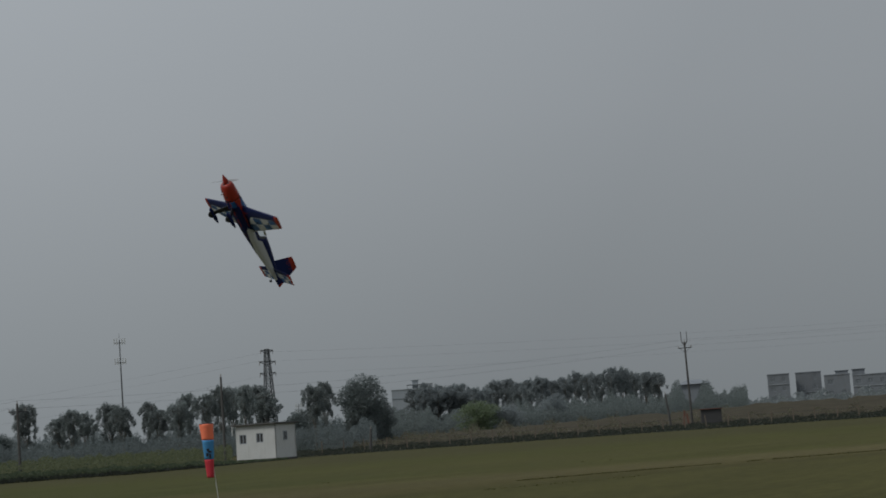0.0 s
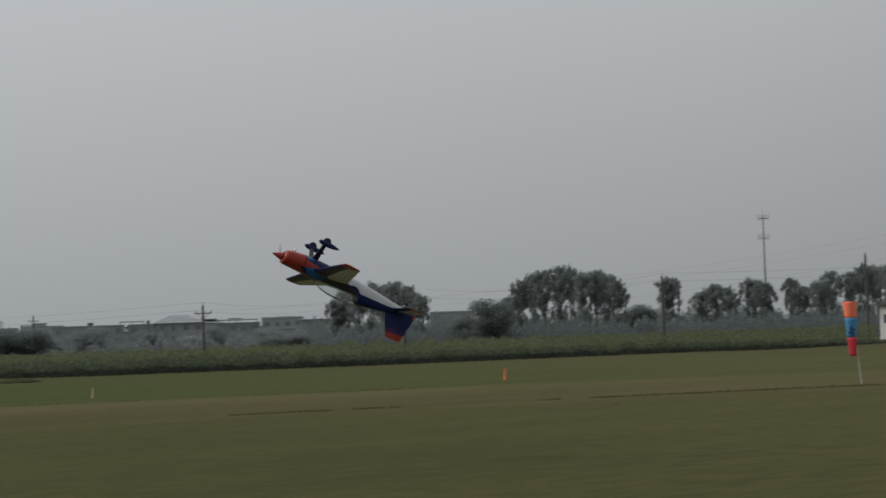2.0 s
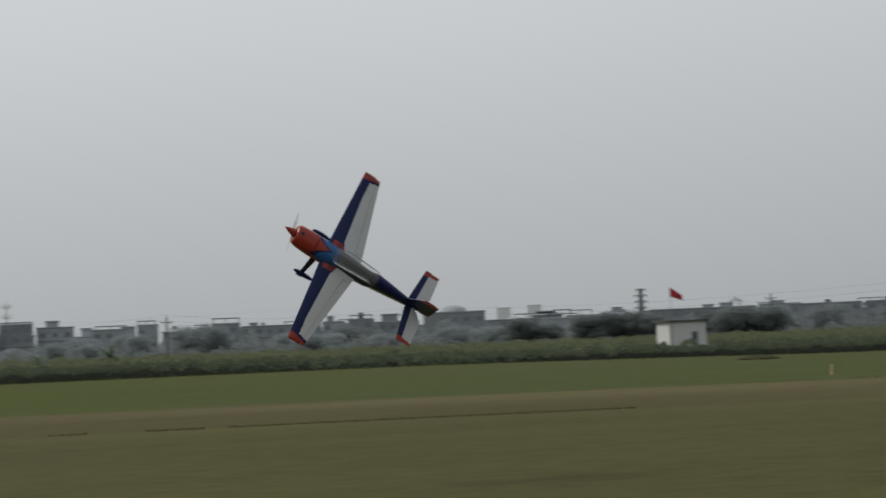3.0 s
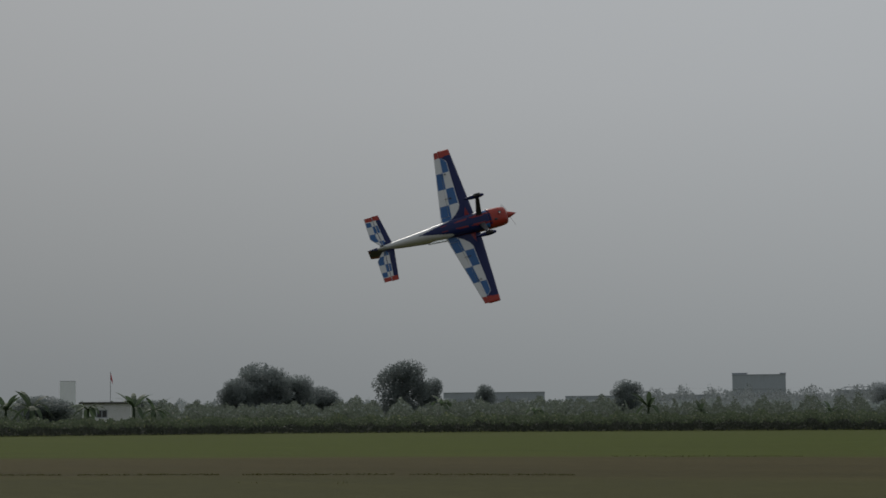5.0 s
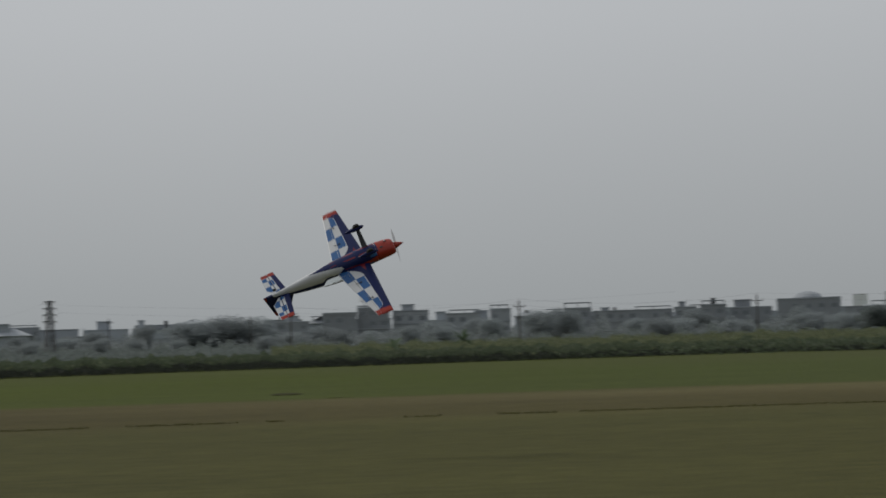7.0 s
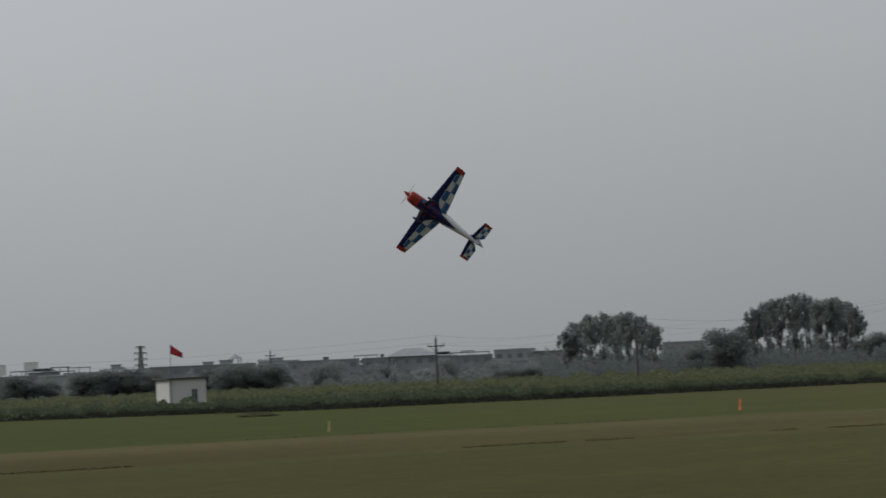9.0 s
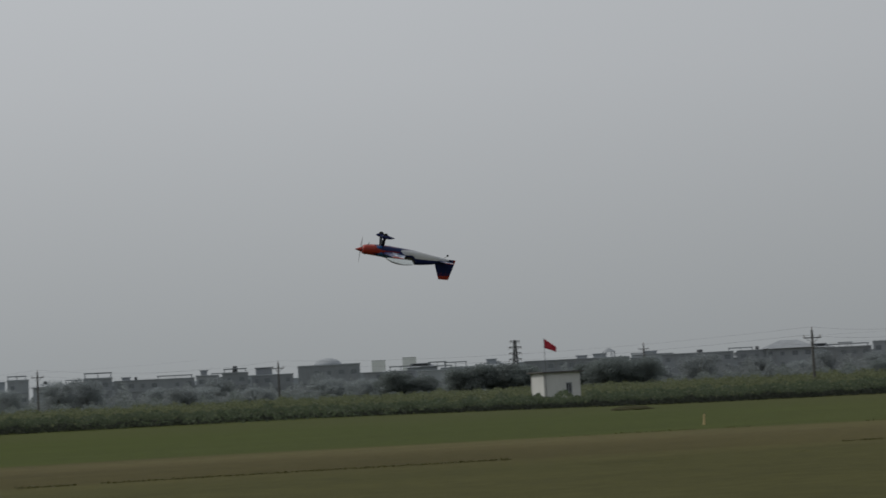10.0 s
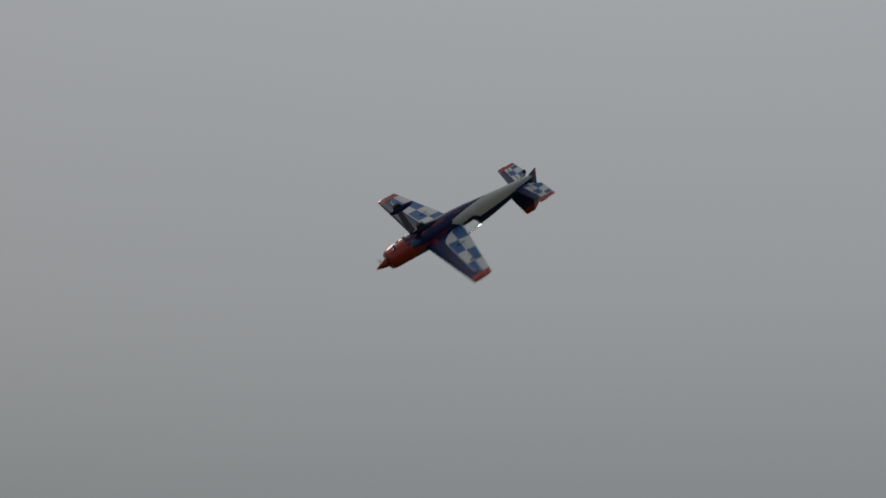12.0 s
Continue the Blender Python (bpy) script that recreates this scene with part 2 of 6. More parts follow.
def ground_material():
    """Short grass: a greener verge, a worn mown strip, and olive turf, in long straight bands."""
    m = bpy.data.materials.new("grass_ground")
    m.use_nodes = True
    t = m.node_tree
    b = t.nodes["Principled BSDF"]
    b.inputs["Roughness"].default_value, b.inputs["Specular IOR Level"].default_value = 0.95, 0.1
    tc = t.nodes.new("ShaderNodeTexCoord")
    rot = t.nodes.new("ShaderNodeMapping")
    rot.inputs["Rotation"].default_value = (0, 0, radians(STRIP_AZ))
    t.links.new(tc.outputs["Object"], rot.inputs["Vector"])
    wob = t.nodes.new("ShaderNodeTexNoise")
    wob.inputs["Scale"].default_value, wob.inputs["Detail"].default_value = 0.05, 5.0
    t.links.new(rot.outputs["Vector"], wob.inputs["Vector"])
    shift = t.nodes.new("ShaderNodeVectorMath")
    shift.operation = "ADD"
    shift.inputs[1].default_value = (0, BEND, 0)
    t.links.new(rot.outputs["Vector"], shift.inputs[0])
    far = t.nodes.new("ShaderNodeVectorMath")
    far.operation = "LENGTH"
    t.links.new(shift.outputs["Vector"], far.inputs[0])
    less = t.nodes.new("ShaderNodeMath")
    less.operation = "SUBTRACT"
    less.inputs[1].default_value = BEND
    t.links.new(far.outputs["Value"], less.inputs[0])
    add = t.nodes.new("ShaderNodeMath")
    add.operation = "MULTIPLY_ADD"
    add.inputs[1].default_value = 4.0
    t.links.new(wob.outputs["Fac"], add.inputs[0])
    t.links.new(less.outputs[0], add.inputs[2])
    off = t.nodes.new("ShaderNodeMapRange")
    off.inputs["From Min"].default_value, off.inputs["From Max"].default_value = 2.0, 202.0
    t.links.new(add.outputs[0], off.inputs["Value"])
    sep = t.nodes.new("ShaderNodeSeparateXYZ")
    t.links.new(tc.outputs["Object"], sep.inputs[0])
    # darker and greener towards -x, paler and browner towards +x
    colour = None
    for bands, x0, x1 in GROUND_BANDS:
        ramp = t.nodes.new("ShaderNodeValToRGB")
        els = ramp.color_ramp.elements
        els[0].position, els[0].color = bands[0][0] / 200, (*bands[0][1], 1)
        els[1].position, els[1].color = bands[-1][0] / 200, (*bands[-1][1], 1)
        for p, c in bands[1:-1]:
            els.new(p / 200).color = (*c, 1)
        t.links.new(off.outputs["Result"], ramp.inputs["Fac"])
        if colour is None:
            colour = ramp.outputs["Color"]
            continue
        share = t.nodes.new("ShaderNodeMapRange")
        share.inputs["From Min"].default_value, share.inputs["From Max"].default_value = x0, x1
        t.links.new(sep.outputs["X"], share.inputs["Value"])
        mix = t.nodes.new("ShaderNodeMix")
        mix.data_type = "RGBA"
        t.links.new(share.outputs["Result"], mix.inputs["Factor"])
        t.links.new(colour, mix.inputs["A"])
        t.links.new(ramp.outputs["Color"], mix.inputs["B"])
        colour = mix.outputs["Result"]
    gain = None
    for scale, lo, hi, stretch in ((0.35, 0.9, 1.1, 0.25), (3.0, 0.84, 1.16, 0.5), (22.0, 0.75, 1.25, 1.0)):
        mp = t.nodes.new("ShaderNodeMapping")
        mp.inputs["Scale"].default_value = (stretch, 1, 1)
        t.links.new(rot.outputs["Vector"], mp.inputs["Vector"])
        n = t.nodes.new("ShaderNodeTexNoise")
        n.inputs["Scale"].default_value, n.inputs["Detail"].default_value = scale, 4.0
        t.links.new(mp.outputs["Vector"], n.inputs["Vector"])
        r = t.nodes.new("ShaderNodeMapRange")
        for k, v in (("From Min", 0.3), ("From Max", 0.7), ("To Min", lo), ("To Max", hi)):
            r.inputs[k].default_value = v
        t.links.new(n.outputs["Fac"], r.inputs["Value"])
        if gain is None:
            gain = r.outputs["Result"]
        else:
            mu = t.nodes.new("ShaderNodeMath")
            mu.operation = "MULTIPLY"
            t.links.new(gain, mu.inputs[0])
            t.links.new(r.outputs["Result"], mu.inputs[1])
            gain = mu.outputs[0]
        last = n
    sc = t.nodes.new("ShaderNodeVectorMath")
    sc.operation = "SCALE"
    t.links.new(colour, sc.inputs[0])
    t.links.new(gain, sc.inputs["Scale"])
    t.links.new(sc.outputs["Vector"], b.inputs["Base Color"])
    bp = t.nodes.new("ShaderNodeBump")
    bp.inputs["Strength"].default_value, bp.inputs["Distance"].default_value = 0.6, 0.05
    t.links.new(last.outputs["Fac"], bp.inputs["Height"])
    t.links.new(bp.outputs["Normal"], b.inputs["Normal"])
    return m


STRIP_AZ, BEND = -28.0, 60.0  # the mown strip bends gently round the flight line
# dark dips at 39.5 and 42 put the strip edge's shade into the colour
GREEN_END = [(0, (0.048, 0.0475, 0.0145)), (39, (0.048, 0.0475, 0.0145)), (41.0, (0.056, 0.051, 0.017)), (42.0, (0.047, 0.041, 0.014)), (50, (0.055, 0.046, 0.017)),
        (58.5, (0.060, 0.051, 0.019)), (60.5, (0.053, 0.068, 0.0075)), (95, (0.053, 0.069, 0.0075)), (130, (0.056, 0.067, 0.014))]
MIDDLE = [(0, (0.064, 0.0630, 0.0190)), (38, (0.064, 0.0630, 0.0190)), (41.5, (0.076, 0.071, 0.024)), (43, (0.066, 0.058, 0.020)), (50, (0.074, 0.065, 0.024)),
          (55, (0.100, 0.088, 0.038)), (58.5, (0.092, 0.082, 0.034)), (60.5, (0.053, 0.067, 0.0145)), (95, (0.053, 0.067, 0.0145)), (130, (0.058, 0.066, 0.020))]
PALE_END = [(0, (0.090, 0.084, 0.029)), (37, (0.090, 0.084, 0.029)), (39.5, (0.070, 0.064, 0.023)), (42, (0.098, 0.086, 0.034)), (46, (0.118, 0.104, 0.047)),
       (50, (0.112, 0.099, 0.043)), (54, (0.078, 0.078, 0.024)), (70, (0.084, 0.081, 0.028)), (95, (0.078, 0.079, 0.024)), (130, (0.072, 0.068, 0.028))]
GROUND_BANDS = [(MIDDLE, 0, 0), (GREEN_END, -10.0, -42.0), (PALE_END, 2.0, 48.0)]

M = {
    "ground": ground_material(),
    "bank": material("dry_earth_bank", (0.064, 0.056, 0.038), 0.95, scale=0.4, spread=0.45, bump=0.5, spec=0.1),
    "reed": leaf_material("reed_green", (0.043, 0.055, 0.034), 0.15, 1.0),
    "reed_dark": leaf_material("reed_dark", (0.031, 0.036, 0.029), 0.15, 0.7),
    "rank": leaf_material("rut_shade_blades", (0.066, 0.064, 0.024), 0.2, 0.6),
    "reed_pale": leaf_material("reed_pale", (0.078, 0.088, 0.050), 0.15, 1.0),
    "dry": leaf_material("dry_grass", (0.082, 0.077, 0.056), 0.18, 0.8),
    # gum, far, broad and wood leaves carry distance haze in their colour
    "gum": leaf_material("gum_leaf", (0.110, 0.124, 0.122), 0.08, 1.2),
    "hazed_leaf": leaf_material("hazed_leaf", (0.120, 0.134, 0.138), 0.08, 1.2),
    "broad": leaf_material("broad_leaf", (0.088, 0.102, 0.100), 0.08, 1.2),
    "bush": leaf_material("bush_leaf", (0.058, 0.069, 0.055), 0.15, 1.0),
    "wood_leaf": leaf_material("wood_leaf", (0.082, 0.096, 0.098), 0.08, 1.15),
    "willow": leaf_material("willow_leaf", (0.080, 0.100, 0.060), 0.2, 1.0),
    "banana": leaf_material("banana_leaf", (0.050, 0.070, 0.042), 0.2, 0.7),
    "bark": material("pale_bark", (0.16, 0.15, 0.13), 0.9, spread=0.35, bump=0.3),
    "plaster": material("white_plaster", (0.58, 0.59, 0.58), 0.9, spread=0.08, stain=0.14, bump=0.1),
    # distance haze is put into the house walls, roofs and panes: paler, bluer
    "house": material("hazed_grey_render", (0.30, 0.325, 0.35), 0.9, spread=0.14, scale=0.4, stain=0.3, per_object=0.18),
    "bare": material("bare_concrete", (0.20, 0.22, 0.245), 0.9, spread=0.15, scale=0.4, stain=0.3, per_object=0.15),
    "house_far": material("hazed_far_render", (0.345, 0.38, 0.415), 0.9, spread=0.08, scale=0.3, stain=0.15, per_object=0.1),
    "roof": material("hazed_weathered_roof", (0.31, 0.335, 0.36), 0.9, spread=0.2, scale=0.6, per_object=0.2),
    "pane": material("hazed_window_pane", (0.17, 0.19, 0.21), 0.3, spread=0.2),
    "frame": material("window_frame", (0.33, 0.36, 0.39), 0.5, spread=0.1),
    "concrete": material("concrete_pole", (0.085, 0.083, 0.08), 0.9, spread=0.2, bump=0.2),
    "steel": material("galvanised_steel", (0.10, 0.107, 0.113), 0.6, 0.3, spread=0.2),
    "wire": material("cable", (0.05, 0.05, 0.055), 0.6, spread=0.1),
    "porcelain": material("insulator", (0.3, 0.28, 0.26), 0.3, spread=0.1),
    "flag": material("red_flag_cloth", (0.42, 0.025, 0.045), 0.8, spread=0.12, scale=2),
    "buff": material("buff_plastic", (0.50, 0.38, 0.20), 0.7, spread=0.15, scale=2),
    "orange": material("orange_nylon", (0.95, 0.22, 0.11), 0.7, spread=0.1, scale=2),
    "sky_nylon": material("blue_nylon", (0.06, 0.25, 0.5), 0.7, spread=0.1, scale=2),
    "red_nylon": material("red_nylon", (0.55, 0.03, 0.05), 0.7, spread=0.1, scale=2),
    "black": material("black_print", (0.015, 0.015, 0.02), 0.7, spread=0.1),
    "soil": material("dark_soil", (0.040, 0.040, 0.018), 0.95, spread=0.3, scale=2, spec=0.05),
    # near-white so that the farthest towers look faded by haze
    "tower": material("hazed_tower_concrete", (0.78, 0.81, 0.83), 0.9, spread=0.06, scale=0.2),
    "tin": material("dark_sheet", (0.05, 0.05, 0.052), 0.6, spread=0.3),
    "wood": material("weathered_wood", (0.17, 0.14, 0.11), 0.9, spread=0.3),
    "rust": material("rusty_sheet", (0.17, 0.07, 0.05), 0.8, spread=0.3),
}
PAINT = dict(rough=0.30, spread=0.05, scale=3.0, spec=0.35)
M.update({
    "p_red": material("orange_red_film", (0.31, 0.033, 0.021), **PAINT),
    "p_navy": material("navy_film", (0.010, 0.017, 0.080), rough=0.34, spread=0.05, scale=3.0, spec=0.22),
    "p_blue": material("blue_film", (0.026, 0.105, 0.28), **PAINT),
    "p_white": material("white_film", (0.56, 0.575, 0.59), **PAINT),
    "p_maroon": material("maroon_film", (0.19, 0.020, 0.028), **PAINT),
    "p_grey": material("grey_film", (0.11, 0.12, 0.13), **PAINT),
    "p_deck": material("dark_grey_deck", (0.045, 0.046, 0.050), rough=0.5, spread=0.2, scale=3.0, spec=0.25),
    "p_black": material("carbon_black", (0.016, 0.017, 0.022), rough=0.4, spread=0.1),
    "rubber": material("tyre_rubber", (0.02, 0.02, 0.02), rough=0.85, spread=0.1),
    "chrome": material("polished_steel", (0.6, 0.6, 0.6), rough=0.25, metal=1.0, spread=0.05),
})


def clear_canopy():
    m = bpy.data.materials.new("clear_canopy")
    m.use_nodes = True
    t = m.node_tree
    t.nodes.clear()
    out = t.nodes.new("ShaderNodeOutputMaterial")
    mix = t.nodes.new("ShaderNodeMixShader")
    tr = t.nodes.new("ShaderNodeBsdfTransparent")
    tr.inputs["Color"].default_value = (0.93, 0.95, 0.95, 1)
    gl = t.nodes.new("ShaderNodeBsdfGlossy")
    gl.inputs["Roughness"].default_value = 0.06
    fr = t.nodes.new("ShaderNodeFresnel")
    fr.inputs["IOR"].default_value = 1.25
    t.links.new(fr.outputs[0], mix.inputs[0])
    t.links.new(tr.outputs[0], mix.inputs[1])
    t.links.new(gl.outputs[0], mix.inputs[2])
    milk = t.nodes.new("ShaderNodeBsdfDiffuse")
    milk.inputs["Color"].default_value = (0.8, 0.82, 0.82, 1)
    both = t.nodes.new("ShaderNodeMixShader")
    both.inputs[0].default_value = 0.08
    t.links.new(mix.outputs[0], both.inputs[1])
    t.links.new(milk.outputs[0], both.inputs[2])
    t.links.new(both.outputs[0], out.inputs["Surface"])
    return m


def spun_blade():
    """Dark blades thinned by their spin: mostly see-through."""
    m = bpy.data.materials.new("spun_blade")
    m.use_nodes = True
    t = m.node_tree
    b = t.nodes["Principled BSDF"]
    b.inputs["Base Color"].default_value, b.inputs["Roughness"].default_value = (0.16, 0.13, 0.12, 1), 0.4
    tr = t.nodes.new("ShaderNodeBsdfTransparent")
    mix = t.nodes.new("ShaderNodeMixShader")
    mix.inputs[0].default_value = 0.26
    t.links.new(tr.outputs[0], mix.inputs[1])
    t.links.new(b.outputs[0], mix.inputs[2])
    t.links.new(mix.outputs[0], t.nodes["Material Output"].inputs["Surface"])
    return m


M["canopy"] = clear_canopy()
M["blade"] = spun_blade()

# ---- mesh helpers ----


def mesh_of(name, bm, mats):
    me = bpy.data.meshes.new(name)
    bm.to_mesh(me)
    bm.free()
    for m in (mats if isinstance(mats, (list, tuple)) else [mats]):
        me.materials.append(m)
    return me


def raw_mesh(name, verts, faces, mats, index=None):
    me = bpy.data.meshes.new(name)
    me.from_pydata([tuple(v) for v in verts], [], faces)
    for m in (mats if isinstance(mats, (list, tuple)) else [mats]):
        me.materials.append(m)
    if index is not None:
        me.polygons.foreach_set("material_index", index)
    me.update()
    return me


def part(name, bm, mat, parent, label=""):
    ob = new(name, bm if isinstance(bm, bpy.types.Mesh) else mesh_of(name, bm, mat))
    ob.parent = parent
    return tagged(ob, label) if label else ob


def smooth(ob):
    for p in ob.data.polygons:
        p.use_smooth = True
    return ob


def empty_at(name, m):
    e = new(name)
    e.matrix_basis = m
    return e


def facing(az, d, z=0.0):
    """A pose on the ground at a bearing, whose -y looks at the camera."""
    p = place(az, d, z)
    return Matrix.Translation(p) @ Matrix.Rotation(radians(-az), 4, "Z")


def box(bm, x0, x1, y0, y1, z0, z1, bevel=0.0):
    r = bmesh.ops.create_cube(bm, size=1.0, matrix=Matrix.Translation(((x0 + x1) / 2, (y0 + y1) / 2, (z0 + z1) / 2)) @ Matrix.Diagonal((x1 - x0, y1 - y0, z1 - z0, 1)))
    if bevel:
        es = list({e for v in r["verts"] for e in v.link_edges})
        bmesh.ops.bevel(bm, geom=es, offset=bevel, segments=1, affect="EDGES")
    return bm


def rod(bm, a, b, r0, r1=None, seg=6):
    """A tapered rod from a to b."""
    a, b = Vector(a), Vector(b)
    d = b - a
    q = d.to_track_quat("Z", "Y").to_matrix().to_4x4()
    bmesh.ops.create_cone(bm, cap_ends=True, segments=seg, radius1=r0, radius2=r0 if r1 is None else r1, depth=d.length, matrix=Matrix.Translation((a + b) / 2) @ q)
    return bm


def leaf_sprays(rng, pts, size, flat=0.0):
    """One small leaf spray at each point, randomly turned. Returns vertices and faces."""
    n = len(pts)
    a = rng.normal(size=(n, 3))
    a[:, 2] *= 1 - flat
    a /= np.linalg.norm(a, axis=1, keepdims=True)
    b = rng.normal(size=(n, 3))
    b -= (b * a).sum(1, keepdims=True) * a
    b /= np.linalg.norm(b, axis=1, keepdims=True)
    s = size * rng.uniform(0.55, 1.3, size=(n, 1))
    v = np.stack([pts - a * s, pts + a * s * 0.8 + b * s * 0.3, pts + b * s * 1.1], 1).reshape(-1, 3)
    f = np.arange(3 * n).reshape(n, 3)
    return v, f


def cloud(rng, blobs, n):
    """n points in the skins of ellipsoids given as (centre, radii)."""
    w = np.array([r[0] * r[1] + r[0] * r[2] for _, r in blobs])
    k = rng.choice(len(blobs), n, p=w / w.sum())
    d = rng.normal(size=(n, 3))
    d /= np.linalg.norm(d, axis=1, keepdims=True)
    d *= 1.22 * rng.uniform(0.1, 1.0, size=(n, 1)) ** 0.5
    c = np.array([b[0] for b in blobs])[k]
    r = np.array([b[1] for b in blobs])[k]
    return c + d * r


# ---- trees ----
tree_meshes = {}


def gum_tree_meshes(kind, seed):
    """A tall gum: slender bare forked stems under a scalloped crown, with loose tufts hanging below; 10 m high in its own space."""
    rng = np.random.default_rng(seed)
    bm = bmesh.new()
    blobs = []
    lean = Vector((rng.uniform(-0.3, 0.3), rng.uniform(-0.3, 0.3), 0))
    fork = Vector((0, 0, rng.uniform(2.6, 3.6))) + lean * 0.4
    rod(bm, (0, 0, 0), fork, 0.15, 0.11)
    for i in range(3):
        a = i * 2.1 + rng.uniform(0, 1.2)
        knee = fork.lerp(Vector((math.cos(a) * 0.55, math.sin(a) * 0.55, 6.2)) + lean, 0.7)
        tip = Vector((math.cos(a) * 0.95, math.sin(a) * 0.95, rng.uniform(8.0, 9.0))) + lean
        rod(bm, fork, knee, 0.10, 0.075, 5)
        rod(bm, knee, tip, 0.075, 0.03, 5)
        for k in range(5):
            base = knee.lerp(tip, rng.uniform(0.0, 1.0))
            b = rng.uniform(0, 6.28)
            end = base + Vector((math.cos(b) * 0.9, math.sin(b) * 0.9, rng.uniform(0.3, 0.9)))
            rod(bm, base, end, 0.035, 0.015, 4)
    for i in range(64):
        u = (i + 0.5) / 64
        a = i * 2.4 + rng.uniform(0, 0.7)
        z = 5.4 + 3.9 * u ** 0.8
        reach = 1.75 * math.sqrt(max(0.04, 1 - ((z - 6.9) / 2.6) ** 2)) * rng.uniform(0.15, 1.15)
        r = rng.uniform(0.20, 0.40)
        blobs.append((np.array([math.cos(a) * reach + lean.x, math.sin(a) * reach + lean.y, z + rng.uniform(-0.2, 0.2)]), np.array([r, r, r * rng.uniform(1.0, 1.9)])))
    for i in range(22):
        a = rng.uniform(0, 6.28)
        r = rng.uniform(0.12, 0.26)
        reach = rng.uniform(0.2, 1.4)
        blobs.append((np.array([math.cos(a) * reach, math.sin(a) * reach, rng.uniform(3.0, 5.8)]), np.array([r, r, r * 2.2])))
    trunk = mesh_of("trunk", bm, M["bark"])
    v, f = leaf_sprays(rng, cloud(rng, blobs, 9000), 0.12)
    crown = raw_mesh("crown", v, f.tolist(), M[kind])
    return trunk, crown


def broad_tree_meshes(kind, seed, spread=1.0, low=0.05):
    """A broad tree with a full crown down to near the ground; 10 m high in its own space."""
    rng = np.random.default_rng(seed)
    bm = bmesh.new()
    rod(bm, (0, 0, 0), (0.2, 0.1, 4.5), 0.32, 0.18)
    blobs = []
    for i in range(15):
        a = i * 2.4 + rng.uniform(0, 0.8)
        h = 1.6 + 6.8 * (i / 15) ** 0.8
        reach = spread * (3.0 * math.sin(math.pi * (0.24 + 0.54 * i / 15))) * rng.uniform(0.65, 1.1)
        tip = Vector((math.cos(a) * reach, math.sin(a) * reach, h))
        rod(bm, (0.1, 0.05, min(4.3, h * 0.55)), tip, 0.10, 0.03, 5)
        blobs.append((np.array(tip), np.array([rng.uniform(1.0, 1.6) * spread ** 0.5, rng.uniform(1.0, 1.6) * spread ** 0.5, rng.uniform(0.8, 1.3)])))
    for i in range(6):
        a = i * 1.05
        blobs.append((np.array([math.cos(a) * 2.2 * spread, math.sin(a) * 2.2 * spread, 1.0 + low * 10]), np.array([1.3, 1.3, 1.2])))
    for i in range(5):
        blobs.append((np.array([rng.normal() * 0.7, rng.normal() * 0.7, 3.5 + 1.1 * i]), np.array([2.3 * spread, 2.3 * spread, 1.6])))
    trunk = mesh_of("trunk", bm, M["bark"])
    v, f = leaf_sprays(rng, cloud(rng, blobs, 13000 if kind == "broad" else 7000), 0.21 if kind == "broad" else 0.21)
    v[:, 2] = np.maximum(v[:, 2], 0.05)
    return trunk, raw_mesh("crown", v, f.tolist(), M[kind])


def banana_meshes(seed):
    """A banana plant: short stem and long drooping blades; 3 m high in its own space."""
    rng = np.random.default_rng(seed)
    bm = bmesh.new()
    rod(bm, (0, 0, 0), (0, 0, 1.5), 0.13, 0.08, 7)
    stem = mesh_of("trunk", bm, M["banana"])
    verts, faces = [], []
    for i in range(13):
        a = i * 2.4 + rng.uniform(0, 0.6)
        lift = rng.uniform(0.4, 1.5)
        out = Vector((math.cos(a), math.sin(a), 0))
        side = Vector((-math.sin(a), math.cos(a), 0))
        base = len(verts)
        for k in range(6):
            u = k / 5
            c = Vector((0, 0, 1.4)) + out * (1.6 * u) + Vector((0, 0, lift * u * 1.5 - 1.7 * u * u * (1.2 - 0.4 * lift)))
            w = 0.19 * math.sin(math.pi * (0.1 + 0.85 * u)) + 0.01
            verts += [c - side * w + Vector((0, 0, -0.08 * w)), c, c + side * w + Vector((0, 0, -0.08 * w))]
        for k in range(5):
            p = base + 3 * k
            faces += [(p, p + 1, p + 4, p + 3), (p + 1, p + 2, p + 5, p + 4)]
    return stem, raw_mesh("crown", verts, faces, M["banana"])


